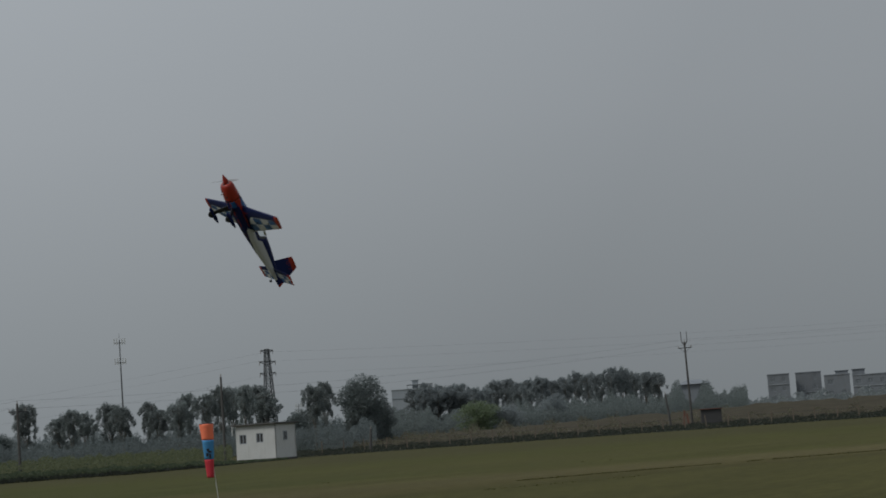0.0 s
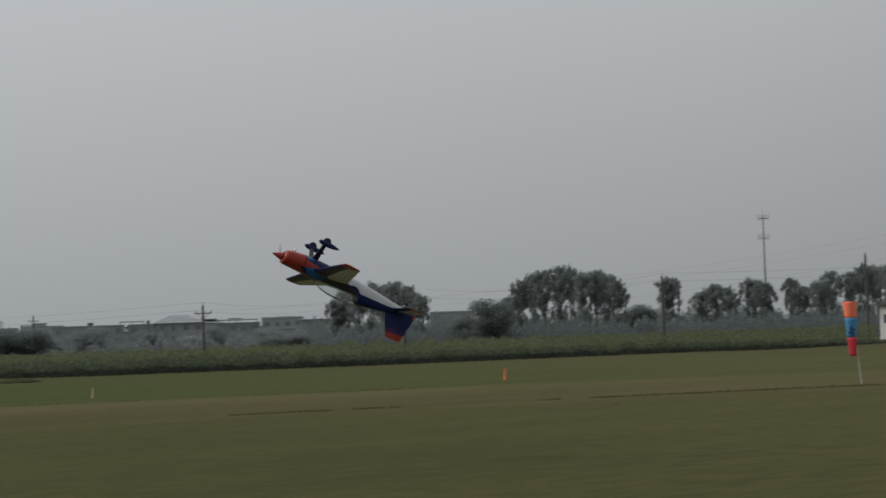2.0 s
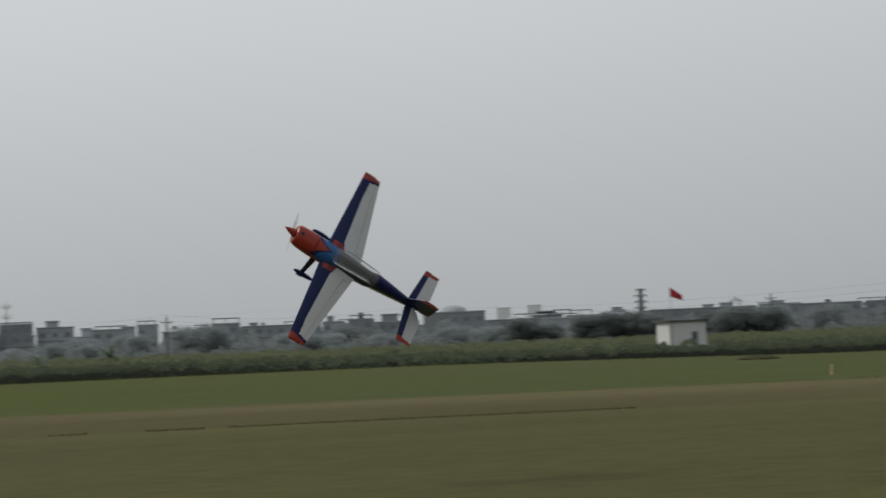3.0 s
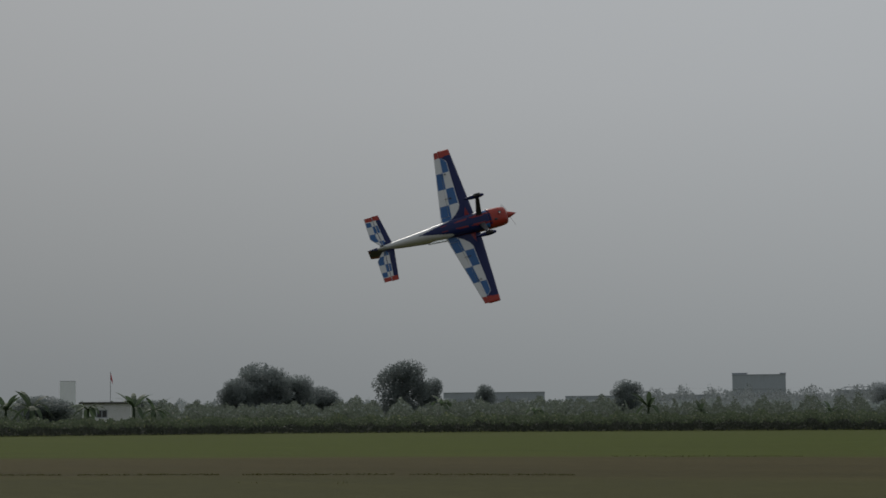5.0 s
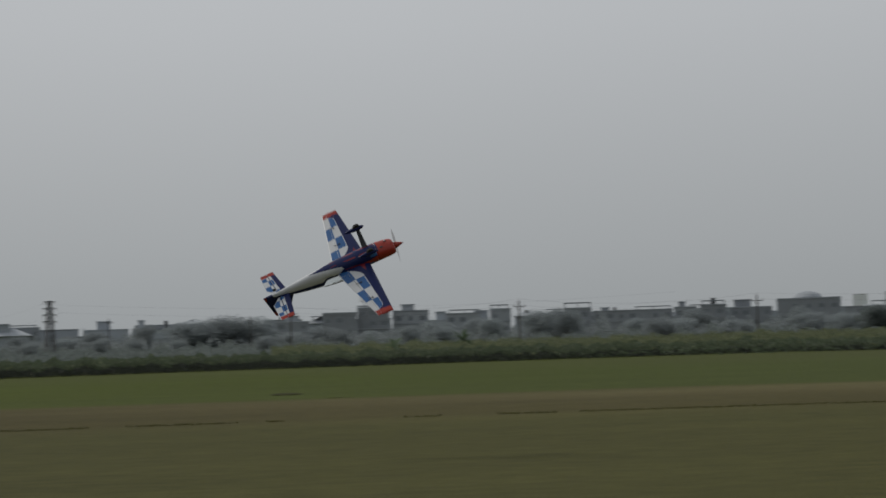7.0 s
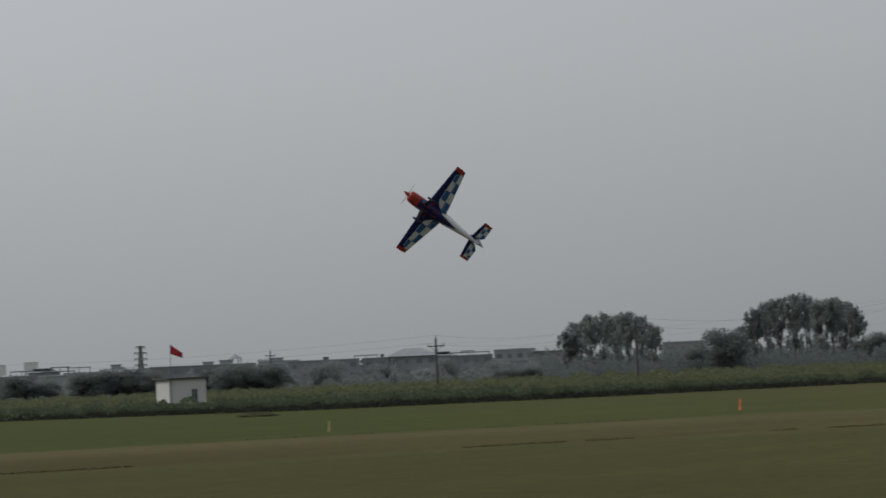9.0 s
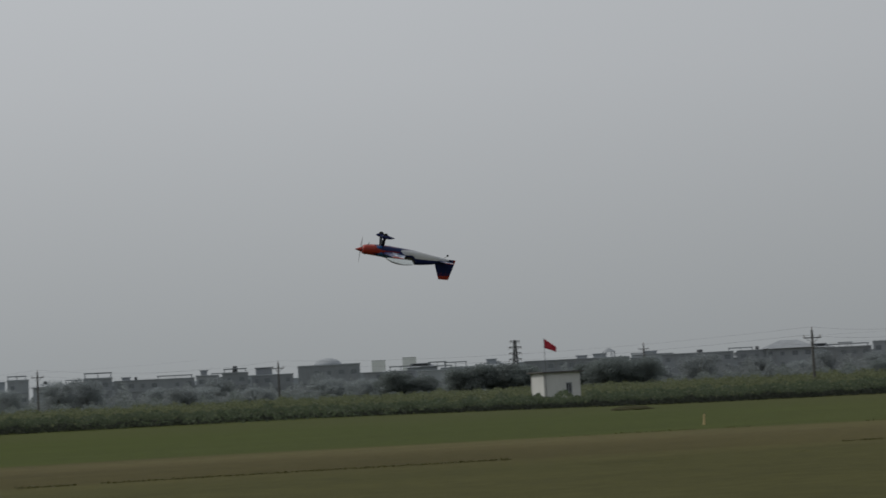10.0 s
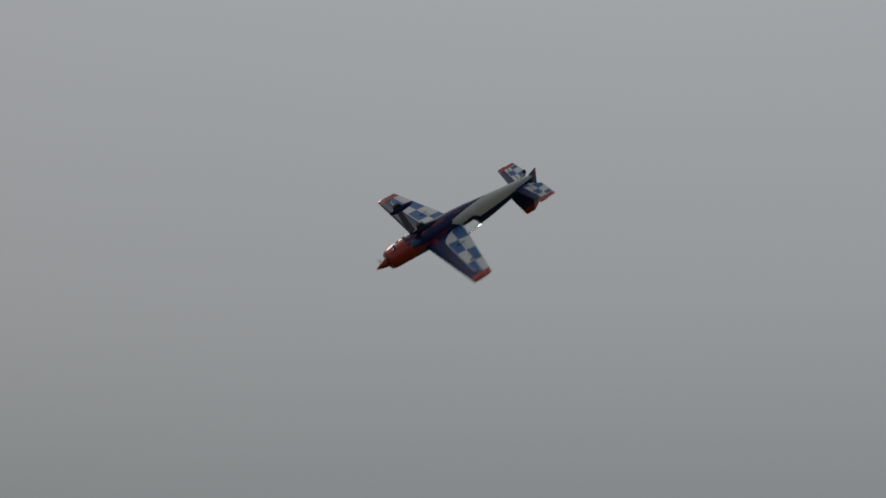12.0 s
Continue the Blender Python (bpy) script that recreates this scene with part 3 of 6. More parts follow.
def tree(kind, az, el, d, width=None, label="", seed=0):
    """A tree whose top shows at an elevation, d metres away; width in degrees."""
    key = (kind, seed % 4)
    if key not in tree_meshes:
        if kind in ("gum", "far_gum"):
            tree_meshes[key] = gum_tree_meshes("gum" if kind == "gum" else "hazed_leaf", 11 + seed % 4)
        elif kind == "banana":
            tree_meshes[key] = banana_meshes(31 + seed % 4)
        else:
            tree_meshes[key] = broad_tree_meshes(kind, 51 + seed % 4)
    trunk, crown = tree_meshes[key]
    if kind == "far_gum":
        kind, label = "gum", "slender hazy grey gum tree of a distant belt"
    h = height(el, d)
    full = {"gum": 9.45, "banana": 3.0}.get(kind, 9.2)
    natural = {"gum": 4.0, "banana": 2.8}.get(kind, 6.6)
    s = h / full
    sx = s if width is None else radians(width) * d / natural
    name = {"gum": "gum_tree", "banana": "banana_plant"}.get(kind, "broadleaf_tree")
    e = empty_at(name, facing(az, d) @ Matrix.Rotation(seed * 2.1, 4, "Z"))
    tagged(e, label or {"gum": "tall grey-green gum tree with a bare pale trunk", "banana": "green banana plant with drooping blades",
                        "willow": "light green willow with a full soft crown"}.get(kind, "dark green broadleaf tree with a full rounded crown"),
           {"banana": "plant"}.get(kind, "tree"), {"gum": "gum trees beyond the field", "banana": "banana plants behind the hedge"}.get(kind, "broadleaf trees beyond the field"))
    for n, me in (("trunk", trunk), ("crown", crown)):
        o = part(n, me, None, e)
        o.scale = (sx, sx, s)
    return e


# ---- ground and banks ----


def ground():
    rings = [0, 8, 16, 30, 50, 75, 100, 130, 170, 230, 320, 500, 900, 1700, 3400]
    n = 72
    verts, faces = [(0, 0, 0)], []
    for r in rings[1:]:
        for i in range(n):
            a = 2 * math.pi * i / n
            verts.append((r * math.sin(a), r * math.cos(a), 0))
    for i in range(n):
        faces.append((0, 1 + (i + 1) % n, 1 + i))
    for k in range(len(rings) - 2):
        for i in range(n):
            a, b = 1 + k * n + i, 1 + k * n + (i + 1) % n
            faces.append((a, b, b + n, a + n))
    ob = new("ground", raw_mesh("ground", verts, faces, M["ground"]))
    return tagged(ob, "flat grass airfield with a worn mown strip", "grass field", kind="structure")


ground()


def bank(az0, az1, d0, d1, el, seed, label):
    """A low uneven bank of dry earth between two distances."""
    rng = np.random.default_rng(seed)
    n, m = 90, 8
    verts, faces = [], []
    for i in range(n):
        u = i / (n - 1)
        az = az0 + (az1 - az0) * u
        top = max(0.25, height(el(u), d1)) * min(1, u * 12, (1 - u) * 12)
        for k in range(m):
            w = k / (m - 1)
            z = -0.05 + top * (1 - (1 - min(1, w * 1.25)) ** 2) * (0.88 + 0.24 * noise.noise(Vector((az * 2.3, w * 3, seed))))
            verts.append(place(az, d0 + (d1 - d0) * w, z if 0 < k < m - 1 else -0.05))
    for i in range(n - 1):
        for k in range(m - 1):
            a = i * m + k
            faces.append((a, a + m, a + m + 1, a + 1))
    return tagged(smooth(new("bank", raw_mesh("bank", verts, faces, M["bank"]))), label, "earth bank", kind="structure")


bank(28.0, 60.0, 294, 376, lambda u: 0.02 + 0.32 * min(1, u * 2.4), 3, "low bank of dry brown earth beyond the field")


def undergrowth(name, az0, az1, d0, d1, el0, el1, n, mats, size, seed, label, category="hedge", lumps=0.5, dip=None):
    """A long strip of reeds and scrub from many small blades and leaf clumps."""
    rng = np.random.default_rng(seed)
    az = rng.uniform(az0, az1, n)
    w = rng.uniform(0, 1, n)
    d = (d0(az) if callable(d0) else d0) + w * (d1 - (0 if callable(d0) else d0)) if not callable(d0) else d0(az) + w * d1
    lump = np.array([0.75 + lumps * noise.noise(Vector((a * 2.2, seed, 0))) + 0.5 * lumps * noise.noise(Vector((a * 7.0, b * 2, seed))) for a, b in zip(az, w)])
    el = el0 + (el1 - el0) * w + (dip(az) if dip else 0)
    top = np.maximum(0.15, (1.6 + d * np.tan(np.radians(el - 0.1))) * lump)
    z = top * rng.uniform(0.0, 1.0, n) ** 0.75
    a = np.radians(az)
    pts = np.stack([d * np.sin(a), d * np.cos(a), z], 1)
    v, f = leaf_sprays(rng, pts, size)
    v[:, 2] = np.maximum(v[:, 2], 0.0)
    # lower leaves take the second material; in the hedge this paints its shaded foot
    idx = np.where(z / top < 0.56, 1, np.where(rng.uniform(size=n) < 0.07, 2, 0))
    ob = new(name, raw_mesh(name, v, f.tolist(), mats, idx.astype(np.int32)))
    return tagged(ob, label, category, kind="stuff")


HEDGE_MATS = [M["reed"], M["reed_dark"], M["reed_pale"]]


def edge(az):
    """How far off the field's edge lies at a bearing."""
    return np.interp(az, [-85, -69, -48, -26, -9, 2, 11, 20, 22, 24, 26, 28], [140, 137, 124, 142, 158, 135, 140, 158, 156, 168, 190, 205])


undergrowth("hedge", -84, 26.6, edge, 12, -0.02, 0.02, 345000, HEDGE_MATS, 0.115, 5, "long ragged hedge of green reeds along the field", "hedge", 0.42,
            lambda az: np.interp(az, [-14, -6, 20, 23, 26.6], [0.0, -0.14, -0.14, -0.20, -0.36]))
undergrowth("scrub", -84, 8, 150, 205, -0.10, -0.04, 80000, [M["reed"], M["reed"], M["reed_pale"]], 0.18, 6, "rough green scrub behind the hedge", "scrub", 0.6)
undergrowth("meadow_grass", -24, 25, 224, 295, 0.13, 0.28, 130000, [M["reed_pale"], M["reed_pale"], M["reed"]], 0.17, 16, "pale rank meadow grass behind the hedge", "grass", 0.25)
undergrowth("weeds", 26.8, 60, 208, 292, -0.36, -0.12, 120000, [M["reed_dark"], M["reed_dark"], M["dry"]], 0.15, 7, "dry weeds at the foot of the bank", "weeds", 0.7)
undergrowth("bank_grass", 28.5, 60, 296, 370, 0.0, 0.30, 90000, [M["dry"], M["dry"], M["reed_pale"]], 0.18, 17, "dry tufts of grass on the bank", "grass", 0.7)
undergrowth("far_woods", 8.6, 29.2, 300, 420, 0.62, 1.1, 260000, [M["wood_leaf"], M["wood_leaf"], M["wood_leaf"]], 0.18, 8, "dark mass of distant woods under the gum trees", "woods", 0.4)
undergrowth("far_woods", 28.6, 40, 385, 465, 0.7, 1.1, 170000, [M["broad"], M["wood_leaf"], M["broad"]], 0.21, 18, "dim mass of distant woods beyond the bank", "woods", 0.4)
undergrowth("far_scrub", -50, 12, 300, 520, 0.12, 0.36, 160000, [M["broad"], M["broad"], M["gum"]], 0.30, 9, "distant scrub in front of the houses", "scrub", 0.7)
undergrowth("far_copse", -50, 10, 540, 605, 0.40, 0.66, 110000, [M["hazed_leaf"], M["broad"], M["hazed_leaf"]], 0.36, 15, "hazy copses and gardens round the houses", "copse", 1.0)
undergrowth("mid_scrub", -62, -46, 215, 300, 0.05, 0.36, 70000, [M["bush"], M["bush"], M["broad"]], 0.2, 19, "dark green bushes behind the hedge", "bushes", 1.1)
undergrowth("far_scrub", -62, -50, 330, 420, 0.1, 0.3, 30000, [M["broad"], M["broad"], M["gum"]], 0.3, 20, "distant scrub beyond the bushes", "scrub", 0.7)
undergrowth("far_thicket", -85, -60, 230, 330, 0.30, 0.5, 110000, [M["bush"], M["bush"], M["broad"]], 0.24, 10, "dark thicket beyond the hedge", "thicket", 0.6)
undergrowth("far_treeline", -60, 14, 680, 780, 0.55, 0.82, 100000, [M["hazed_leaf"], M["hazed_leaf"], M["gum"]], 0.55, 12, "hazy line of trees behind the houses", "treeline", 0.5)
undergrowth("far_treeline", -85, -48, 600, 760, 0.30, 0.46, 26000, [M["hazed_leaf"], M["hazed_leaf"], M["gum"]], 0.7, 13, "hazy line of trees far beyond the hedge", "treeline", 0.5)
undergrowth("far_treeline", 36, 60, 520, 640, 0.45, 0.65, 26000, [M["hazed_leaf"], M["hazed_leaf"], M["gum"]], 0.65, 14, "hazy line of trees beyond the bank", "treeline", 0.5)


def ruts(name, u, n, seed, label, gate):
    """Broken dark lines of grass blades, standing in for the shaded grooves along the mown strip, u metres out along
    its normal.
    """
    rng = np.random.default_rng(seed)
    along = rng.uniform(-45, 78, n)
    keep = np.array([noise.noise(Vector((a * 0.11, seed, 0))) + 0.35 * noise.noise(Vector((a * 0.9, seed, 7))) > gate for a in along])
    along = along[keep]
    turn = along / (u + BEND) + radians(STRIP_AZ)
    wob = np.array([1.1 * noise.noise(Vector((x * 0.03, 4.0, seed))) for x in along])
    out = u + BEND + wob + rng.normal(size=len(along)) * 0.11
    x = out * np.sin(turn) - BEND * math.sin(radians(STRIP_AZ))
    y = out * np.cos(turn) - BEND * math.cos(radians(STRIP_AZ))
    v, f = leaf_sprays(rng, np.stack([x, y, rng.uniform(0.0, 0.022, len(x))], 1), 0.030)
    v[:, 2] = np.maximum(v[:, 2], 0.0)
    ob = new(name, raw_mesh(name, v, f.tolist(), M["rank"]))
    return tagged(ob, label, "grass", kind="stuff")


# blades added where the strip's edges and grooves are only in shade
ruts("rut_grass", 42.2, 20000, 2, "broken dark line of blades standing in for shade along the strip edge", -0.06)
ruts("rut_grass", 59.5, 6000, 3, "broken dark line of blades standing in for shade along the strip edge", 0.18)
ruts("rut_grass", 37.0, 3500, 4, "broken dark line of blades standing in for a shaded groove in the turf", 0.30)


def mound(az, d, w, h):
    bm = bmesh.new()
    bmesh.ops.create_uvsphere(bm, u_segments=24, v_segments=12, radius=1.0)
    for v in bm.verts:
        v.co.z = max(-0.02, v.co.z)
        v.co *= 1 + 0.15 * noise.noise(v.co * 2.5)
    ob = new("earth_mound", mesh_of("earth_mound", bm, M["soil"]))
    ob.matrix_basis = facing(az, d) @ Matrix.Diagonal((w, w * 1.6, h, 1))
    return tagged(ob, "low dark earth mound standing for a dark patch in the field", "earth mound")


# mounds stand in for dark patches of the field, the second for a groove
mound(0.35, 118, 1.3, 0.22)
mound(-23.6, 66, 0.55, 0.06)
mound(-43.6, 100, 0.5, 0.08)

# gum groves
s = 0
for az, el in ((14.55, 1.25), (14.85, 1.75), (15.2, 1.95), (15.55, 2.02), (15.95, 2.12), (16.3, 2.10), (16.7, 1.92), (17.05, 1.98), (17.4, 1.85), (17.75, 1.65),
               (9.5, 1.35), (9.8, 1.62), (10.15, 1.80), (10.5, 1.85), (10.85, 1.78), (11.2, 1.85), (11.55, 1.70), (11.9, 1.45),
               (19.2, 1.68), (20.1, 1.25), (20.5, 1.45), (20.9, 1.35), (21.6, 1.55), (21.95, 1.45), (22.7, 1.52), (22.95, 1.3), (23.5, 1.45), (23.8, 1.70),
               (24.3, 1.65), (24.7, 1.85), (25.1, 1.78), (25.45, 1.84), (25.85, 1.80), (26.1, 1.6), (27.45, 1.68), (27.8, 1.78)):
    s += 1
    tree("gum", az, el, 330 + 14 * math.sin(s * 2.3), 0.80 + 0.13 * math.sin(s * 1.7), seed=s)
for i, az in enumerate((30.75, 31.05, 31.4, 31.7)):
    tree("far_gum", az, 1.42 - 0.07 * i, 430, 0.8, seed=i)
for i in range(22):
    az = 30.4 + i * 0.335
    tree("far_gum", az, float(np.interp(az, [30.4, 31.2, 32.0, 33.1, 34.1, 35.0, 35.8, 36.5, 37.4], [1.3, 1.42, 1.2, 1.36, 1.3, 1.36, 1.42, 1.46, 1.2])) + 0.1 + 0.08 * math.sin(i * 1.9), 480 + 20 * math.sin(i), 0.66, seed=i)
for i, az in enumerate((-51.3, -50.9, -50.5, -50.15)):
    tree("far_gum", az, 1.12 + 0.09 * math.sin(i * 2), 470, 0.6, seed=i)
# broad trees: bearing, elevation of the top, distance, width
for i, (az, el, d, w) in enumerate(((14.0, 1.2, 300, 1.3), (13.2, 0.75, 310, 1.0), (28.8, 1.84, 340, 1.2), (29.35, 1.25, 345, 0.7), (-66.55, 1.44, 280, 1.35),
                                   (-65.75, 0.95, 285, 0.7), (-70.6, 1.40, 285, 1.45), (-69.7, 1.08, 290, 1.1), (-71.4, 0.98, 280, 0.9), (-68.9, 0.75, 300, 1.0),
                                   (-64.15, 0.76, 330, 0.55), (-60.0, 0.85, 240, 0.8), (-52.65, 0.72, 480, 1.0), (-41.9, 0.78, 330, 1.35), (-26.3, 0.92, 560, 1.5),
                                   (-25.2, 1.02, 565, 1.6), (-24.5, 0.95, 570, 1.2), (-30.9, 0.45, 400, 0.55), (-27.95, 0.42, 390, 0.5), (-26.7, 0.40, 390, 0.5),
                                   (-24.15, 0.44, 390, 0.6), (-12.65, 0.60, 420, 0.88), (-10.25, 0.42, 420, 0.5), (-8.45, 0.66, 400, 1.08), (-7.3, 0.60, 400, 0.81),
                                   (-6.5, 0.76, 350, 1.0), (-5.7, 0.58, 350, 0.8), (-4.6, 0.78, 330, 1.0), (-4.05, 0.83, 330, 1.1), (-3.4, 0.82, 330, 1.1), (-2.75, 0.78, 330, 1.0),
                                   (-0.95, 0.74, 325, 0.9), (-0.4, 0.82, 320, 1.05), (0.2, 0.84, 320, 1.0), (0.85, 0.80, 320, 0.85), (-16.2, 0.92, 540, 1.0), (-15.4, 0.95, 545, 1.0),
                                   (-17.6, 0.75, 520, 0.8), (-20.0, 0.60, 400, 0.6), (-19.0, 0.55, 420, 0.7), (-22.0, 0.50, 420, 0.6), (-28.9, 0.5, 430, 0.5),
                                   (7.6, 0.40, 300, 0.9), (8.3, 0.42, 300, 0.8), (-33.5, 0.40, 420, 0.6), (-76.8, 0.55, 230, 1.5), (-45.0, 0.35, 300, 0.6),
                                   (-49.2, 0.5, 420, 0.6), (-74.0, 0.45, 300, 1.2), (18.3, 0.9, 330, 1.0), (27.0, 1.0, 330, 0.8), (33.0, 0.75, 380, 0.9), (34.4, 0.95, 400, 0.8))):
    # trees beyond 360 m take the leaf colour with more haze in it
    tree("broad" if d < 360 else "hazed_leaf", az, el, d, w, seed=i)
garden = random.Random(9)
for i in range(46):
    tree("hazed_leaf", -48.5 + i * 1.24 + garden.uniform(-0.5, 0.5), garden.uniform(0.48, 0.84), garden.uniform(545, 600), garden.uniform(0.55, 1.15),
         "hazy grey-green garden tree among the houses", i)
tree("willow", 32.2, 0.9, 378, 1.2, seed=1)
for i, (az, el, d) in enumerate(((-43.2, 0.32, 150), (-39.05, 0.20, 150), (-62.7, 0.42, 170), (-59.4, 0.62, 175), (-57.9, 0.35, 165), (-54.2, 0.3, 165), (-50.6, 0.3, 160),
                                 (-48.0, 0.3, 160), (-77.2, 0.85, 190), (-77.9, 0.75, 195), (-75.6, 0.72, 205), (-74.3, 0.78, 205), (-73.7, 0.6, 205), (-20.4, 0.35, 170),
                                 (-65.4, 0.75, 250), (-18.4, 0.5, 240))):
    tree("banana", az, el + 0.06, d, None, seed=i)

# ---- houses ----
window_cache = {}


def window_mesh(w, h, glass="pane"):
    key = (round(w, 1), round(h, 1), glass)
    if key not in window_cache:
        f = bmesh.new()
        for x0, x1, z0, z1 in ((-w / 2, w / 2, h - 0.09, h), (-w / 2, w / 2, 0, 0.09), (-w / 2, -w / 2 + 0.08, 0.09, h - 0.09), (w / 2 - 0.08, w / 2, 0.09, h - 0.09), (-0.04, 0.04, 0.09, h - 0.09)):
            box(f, x0, x1, -0.06, 0.10, z0, z1)
        p = bmesh.new()
        box(p, -w / 2 + 0.08, w / 2 - 0.08, 0.02, 0.05, 0.09, h - 0.09)
        window_cache[key] = (mesh_of("window_frame", f, M["frame"]), mesh_of("pane", p, M[glass]))
    return window_cache[key]


def add_window(parent, x, y, z, w, h, glass="pane"):
    f, p = window_mesh(w, h, glass)
    o = part("window", f, None, parent)
    o.location = (x, y, z)
    part("pane", p, None, o, "dark glass pane")


def wall_with_openings(width, depth, top, openings, t=0.3):
    """Four walls; the front one is pierced by openings (x0, x1, z0, z1)."""
    bm = bmesh.new()
    xs = sorted({-width / 2, width / 2, *[o[0] for o in openings], *[o[1] for o in openings]})
    zs = sorted({0.0, top, *[o[2] for o in openings], *[o[3] for o in openings]})
    grid = {}

    def at(x, y, z):
        k = (round(x, 3), round(y, 3), round(z, 3))
        if k not in grid:
            grid[k] = bm.verts.new(k)
        return grid[k]

    for x0, x1 in zip(xs[:-1], xs[1:]):
        for z0, z1 in zip(zs[:-1], zs[1:]):
            cx, cz = (x0 + x1) / 2, (z0 + z1) / 2
            if any(o[0] < cx < o[1] and o[2] < cz < o[3] for o in openings):
                continue
            bm.faces.new([at(x0, 0, z0), at(x1, 0, z0), at(x1, 0, z1), at(x0, 0, z1)])
    for x0, x1, z0, z1 in openings:
        for a, b in (((x0, z0), (x1, z0)), ((x1, z0), (x1, z1)), ((x1, z1), (x0, z1)), ((x0, z1), (x0, z0))):
            bm.faces.new([at(a[0], 0, a[1]), at(b[0], 0, b[1]), at(b[0], t, b[1]), at(a[0], t, a[1])])
    box(bm, -width / 2, -width / 2 + t, t, depth, 0, top)
    box(bm, width / 2 - t, width / 2, t, depth, 0, top)
    box(bm, -width / 2, width / 2, depth - t, depth, 0, top)
    bmesh.ops.recalc_face_normals(bm, faces=bm.faces)
    return bm


def house(az0, az1, el, d, roof="flat", extra=(), mat="house", label="", storeys=None, depth=11.0, blind=False, turn=0.0):
    """A block of flats or a village house: walls, floors' edges, roof, and its windows one by one."""
    az, width = (az0 + az1) / 2, radians(az1 - az0) * d
    top = height(el, d)
    n = storeys or max(1, round(top / 3.4))
    sh = top / n
    e = empty_at("house", facing(az, d) @ Matrix.Rotation(radians(turn), 4, "Z"))
    tagged(e, label or "grey rendered village house with a flat roof", "house", "houses beyond the field")
    openings, slots = [], []
    cols = max(1, int(width / 3.3))
    for k in range(n):
        for i in range(cols):
            if blind or (i * 7 + k * 3 + int(abs(az) * 10)) % 6 == 0:
                continue
            cx = -width / 2 + width * (i + 0.5) / cols
            w, h = (1.9, 1.6) if (i + int(abs(az) * 3)) % 3 else (1.3, 1.5)
            z0 = k * sh + 0.95
            openings.append((cx - w / 2, cx + w / 2, z0, z0 + h))
            slots.append((cx, z0, w, h))
    part("wall", wall_with_openings(width, depth, top, openings), M[mat], e)
    for cx, z0, w, h in slots:
        add_window(e, cx, 0.12, z0, w, h)
    for k in range(1, n):
        if (k + int(abs(az))) % 2 and mat != "tower":
            b = bmesh.new()
            box(b, -width / 2 - 0.1, width / 2 + 0.1, -0.22, -0.003, k * sh - 0.12, k * sh + 0.10, 0.03)
            part("balcony_slab", b, M["roof"], e)
    r = bmesh.new()
    if roof == "flat":
        box(r, -width / 2 - 0.12, width / 2 + 0.12, -0.14, depth + 0.12, top + 0.004, top + 0.45, 0.05)
    elif roof == "hip":
        o, rise = 0.9, 0.16 * width
        v = [r.verts.new(c) for c in ((-width / 2 - o, -o, top), (width / 2 + o, -o, top), (width / 2 + o, depth + o, top), (-width / 2 - o, depth + o, top),
                                      (-width * 0.18, depth / 2, top + rise), (width * 0.18, depth / 2, top + rise))]
        for f in ((0, 1, 5, 4), (1, 2, 5), (2, 3, 4, 5), (3, 0, 4), (3, 2, 1, 0)):
            r.faces.new([v[i] for i in f])
    elif roof == "dome":
        box(r, -width / 2 - 0.12, width / 2 + 0.12, -0.14, depth + 0.12, top + 0.004, top + 0.45, 0.05)
        bmesh.ops.create_uvsphere(r, u_segments=20, v_segments=10, radius=1.0, matrix=Matrix.Translation((-width * 0.02, depth / 2, top)) @ Matrix.Diagonal((width * 0.24, depth * 0.42, 0.0042 * d, 1)))
    part("roof", r, M["bare" if mat == "bare" else "roof"], e, {"hip": "hipped tile roof", "dome": "low domed roof"}.get(roof, ""))
    for kind, x0, x1, el1 in extra:
        h1 = height(el1, d)
        a, b = -width / 2 + width * x0, -width / 2 + width * x1
        bm = bmesh.new()
        if kind == "box":
            box(bm, a, b, 2.0, 6.5, top + 0.46, h1, 0.05)
            box(bm, a - 0.3, b + 0.3, 1.7, 6.8, h1 + 0.004, h1 + 0.25)
            part("stair_tower", bm, M[mat], e)
        elif kind == "shade":
            box(bm, a, b, 0.5, 8.0, h1 - 0.25, h1)
            for x in (a + 0.3, (a + b) / 2, b - 0.3):
                for y in (0.9, 7.6):
                    box(bm, x - 0.12, x + 0.12, y - 0.12, y + 0.12, top + 0.46, h1 - 0.25)
            part("roof_shelter", bm, M["roof"], e, "open shelter on slim posts")
        elif kind == "tank":
            bmesh.ops.create_cone(bm, cap_ends=True, segments=14, radius1=(b - a) / 2, radius2=(b - a) / 2 * 0.9, depth=h1 - top, matrix=Matrix.Translation(((a + b) / 2, 4.0, (top + h1) / 2 + 0.33)))
            part("water_tank", bm, M["steel"], e, "round steel water tank")
        elif kind == "gazebo":
            w = b - a
            for i in range(6):
                t = i * math.pi / 3
                rod(bm, ((a + b) / 2 + w * 0.38 * math.cos(t), 4 + w * 0.38 * math.sin(t), top + 0.46), ((a + b) / 2 + w * 0.38 * math.cos(t), 4 + w * 0.38 * math.sin(t), top + (h1 - top) * 0.62), 0.16)
            bmesh.ops.create_cone(bm, cap_ends=True, segments=12, radius1=w / 2, radius2=0.1, depth=(h1 - top) * 0.4, matrix=Matrix.Translation(((a + b) / 2, 4, top + (h1 - top) * 0.8)))
            part("gazebo", bm, M["roof"], e, "round roof gazebo on columns")
    return e


D = 620
house(-49.25, -48.0, 0.82, D, extra=(("shade", 0.0, 0.9, 1.0), ("box", 0.3, 0.7, 1.05), ("shade", 0.25, 0.85, 1.18)), label="grey house with tiered rooftop shelters")
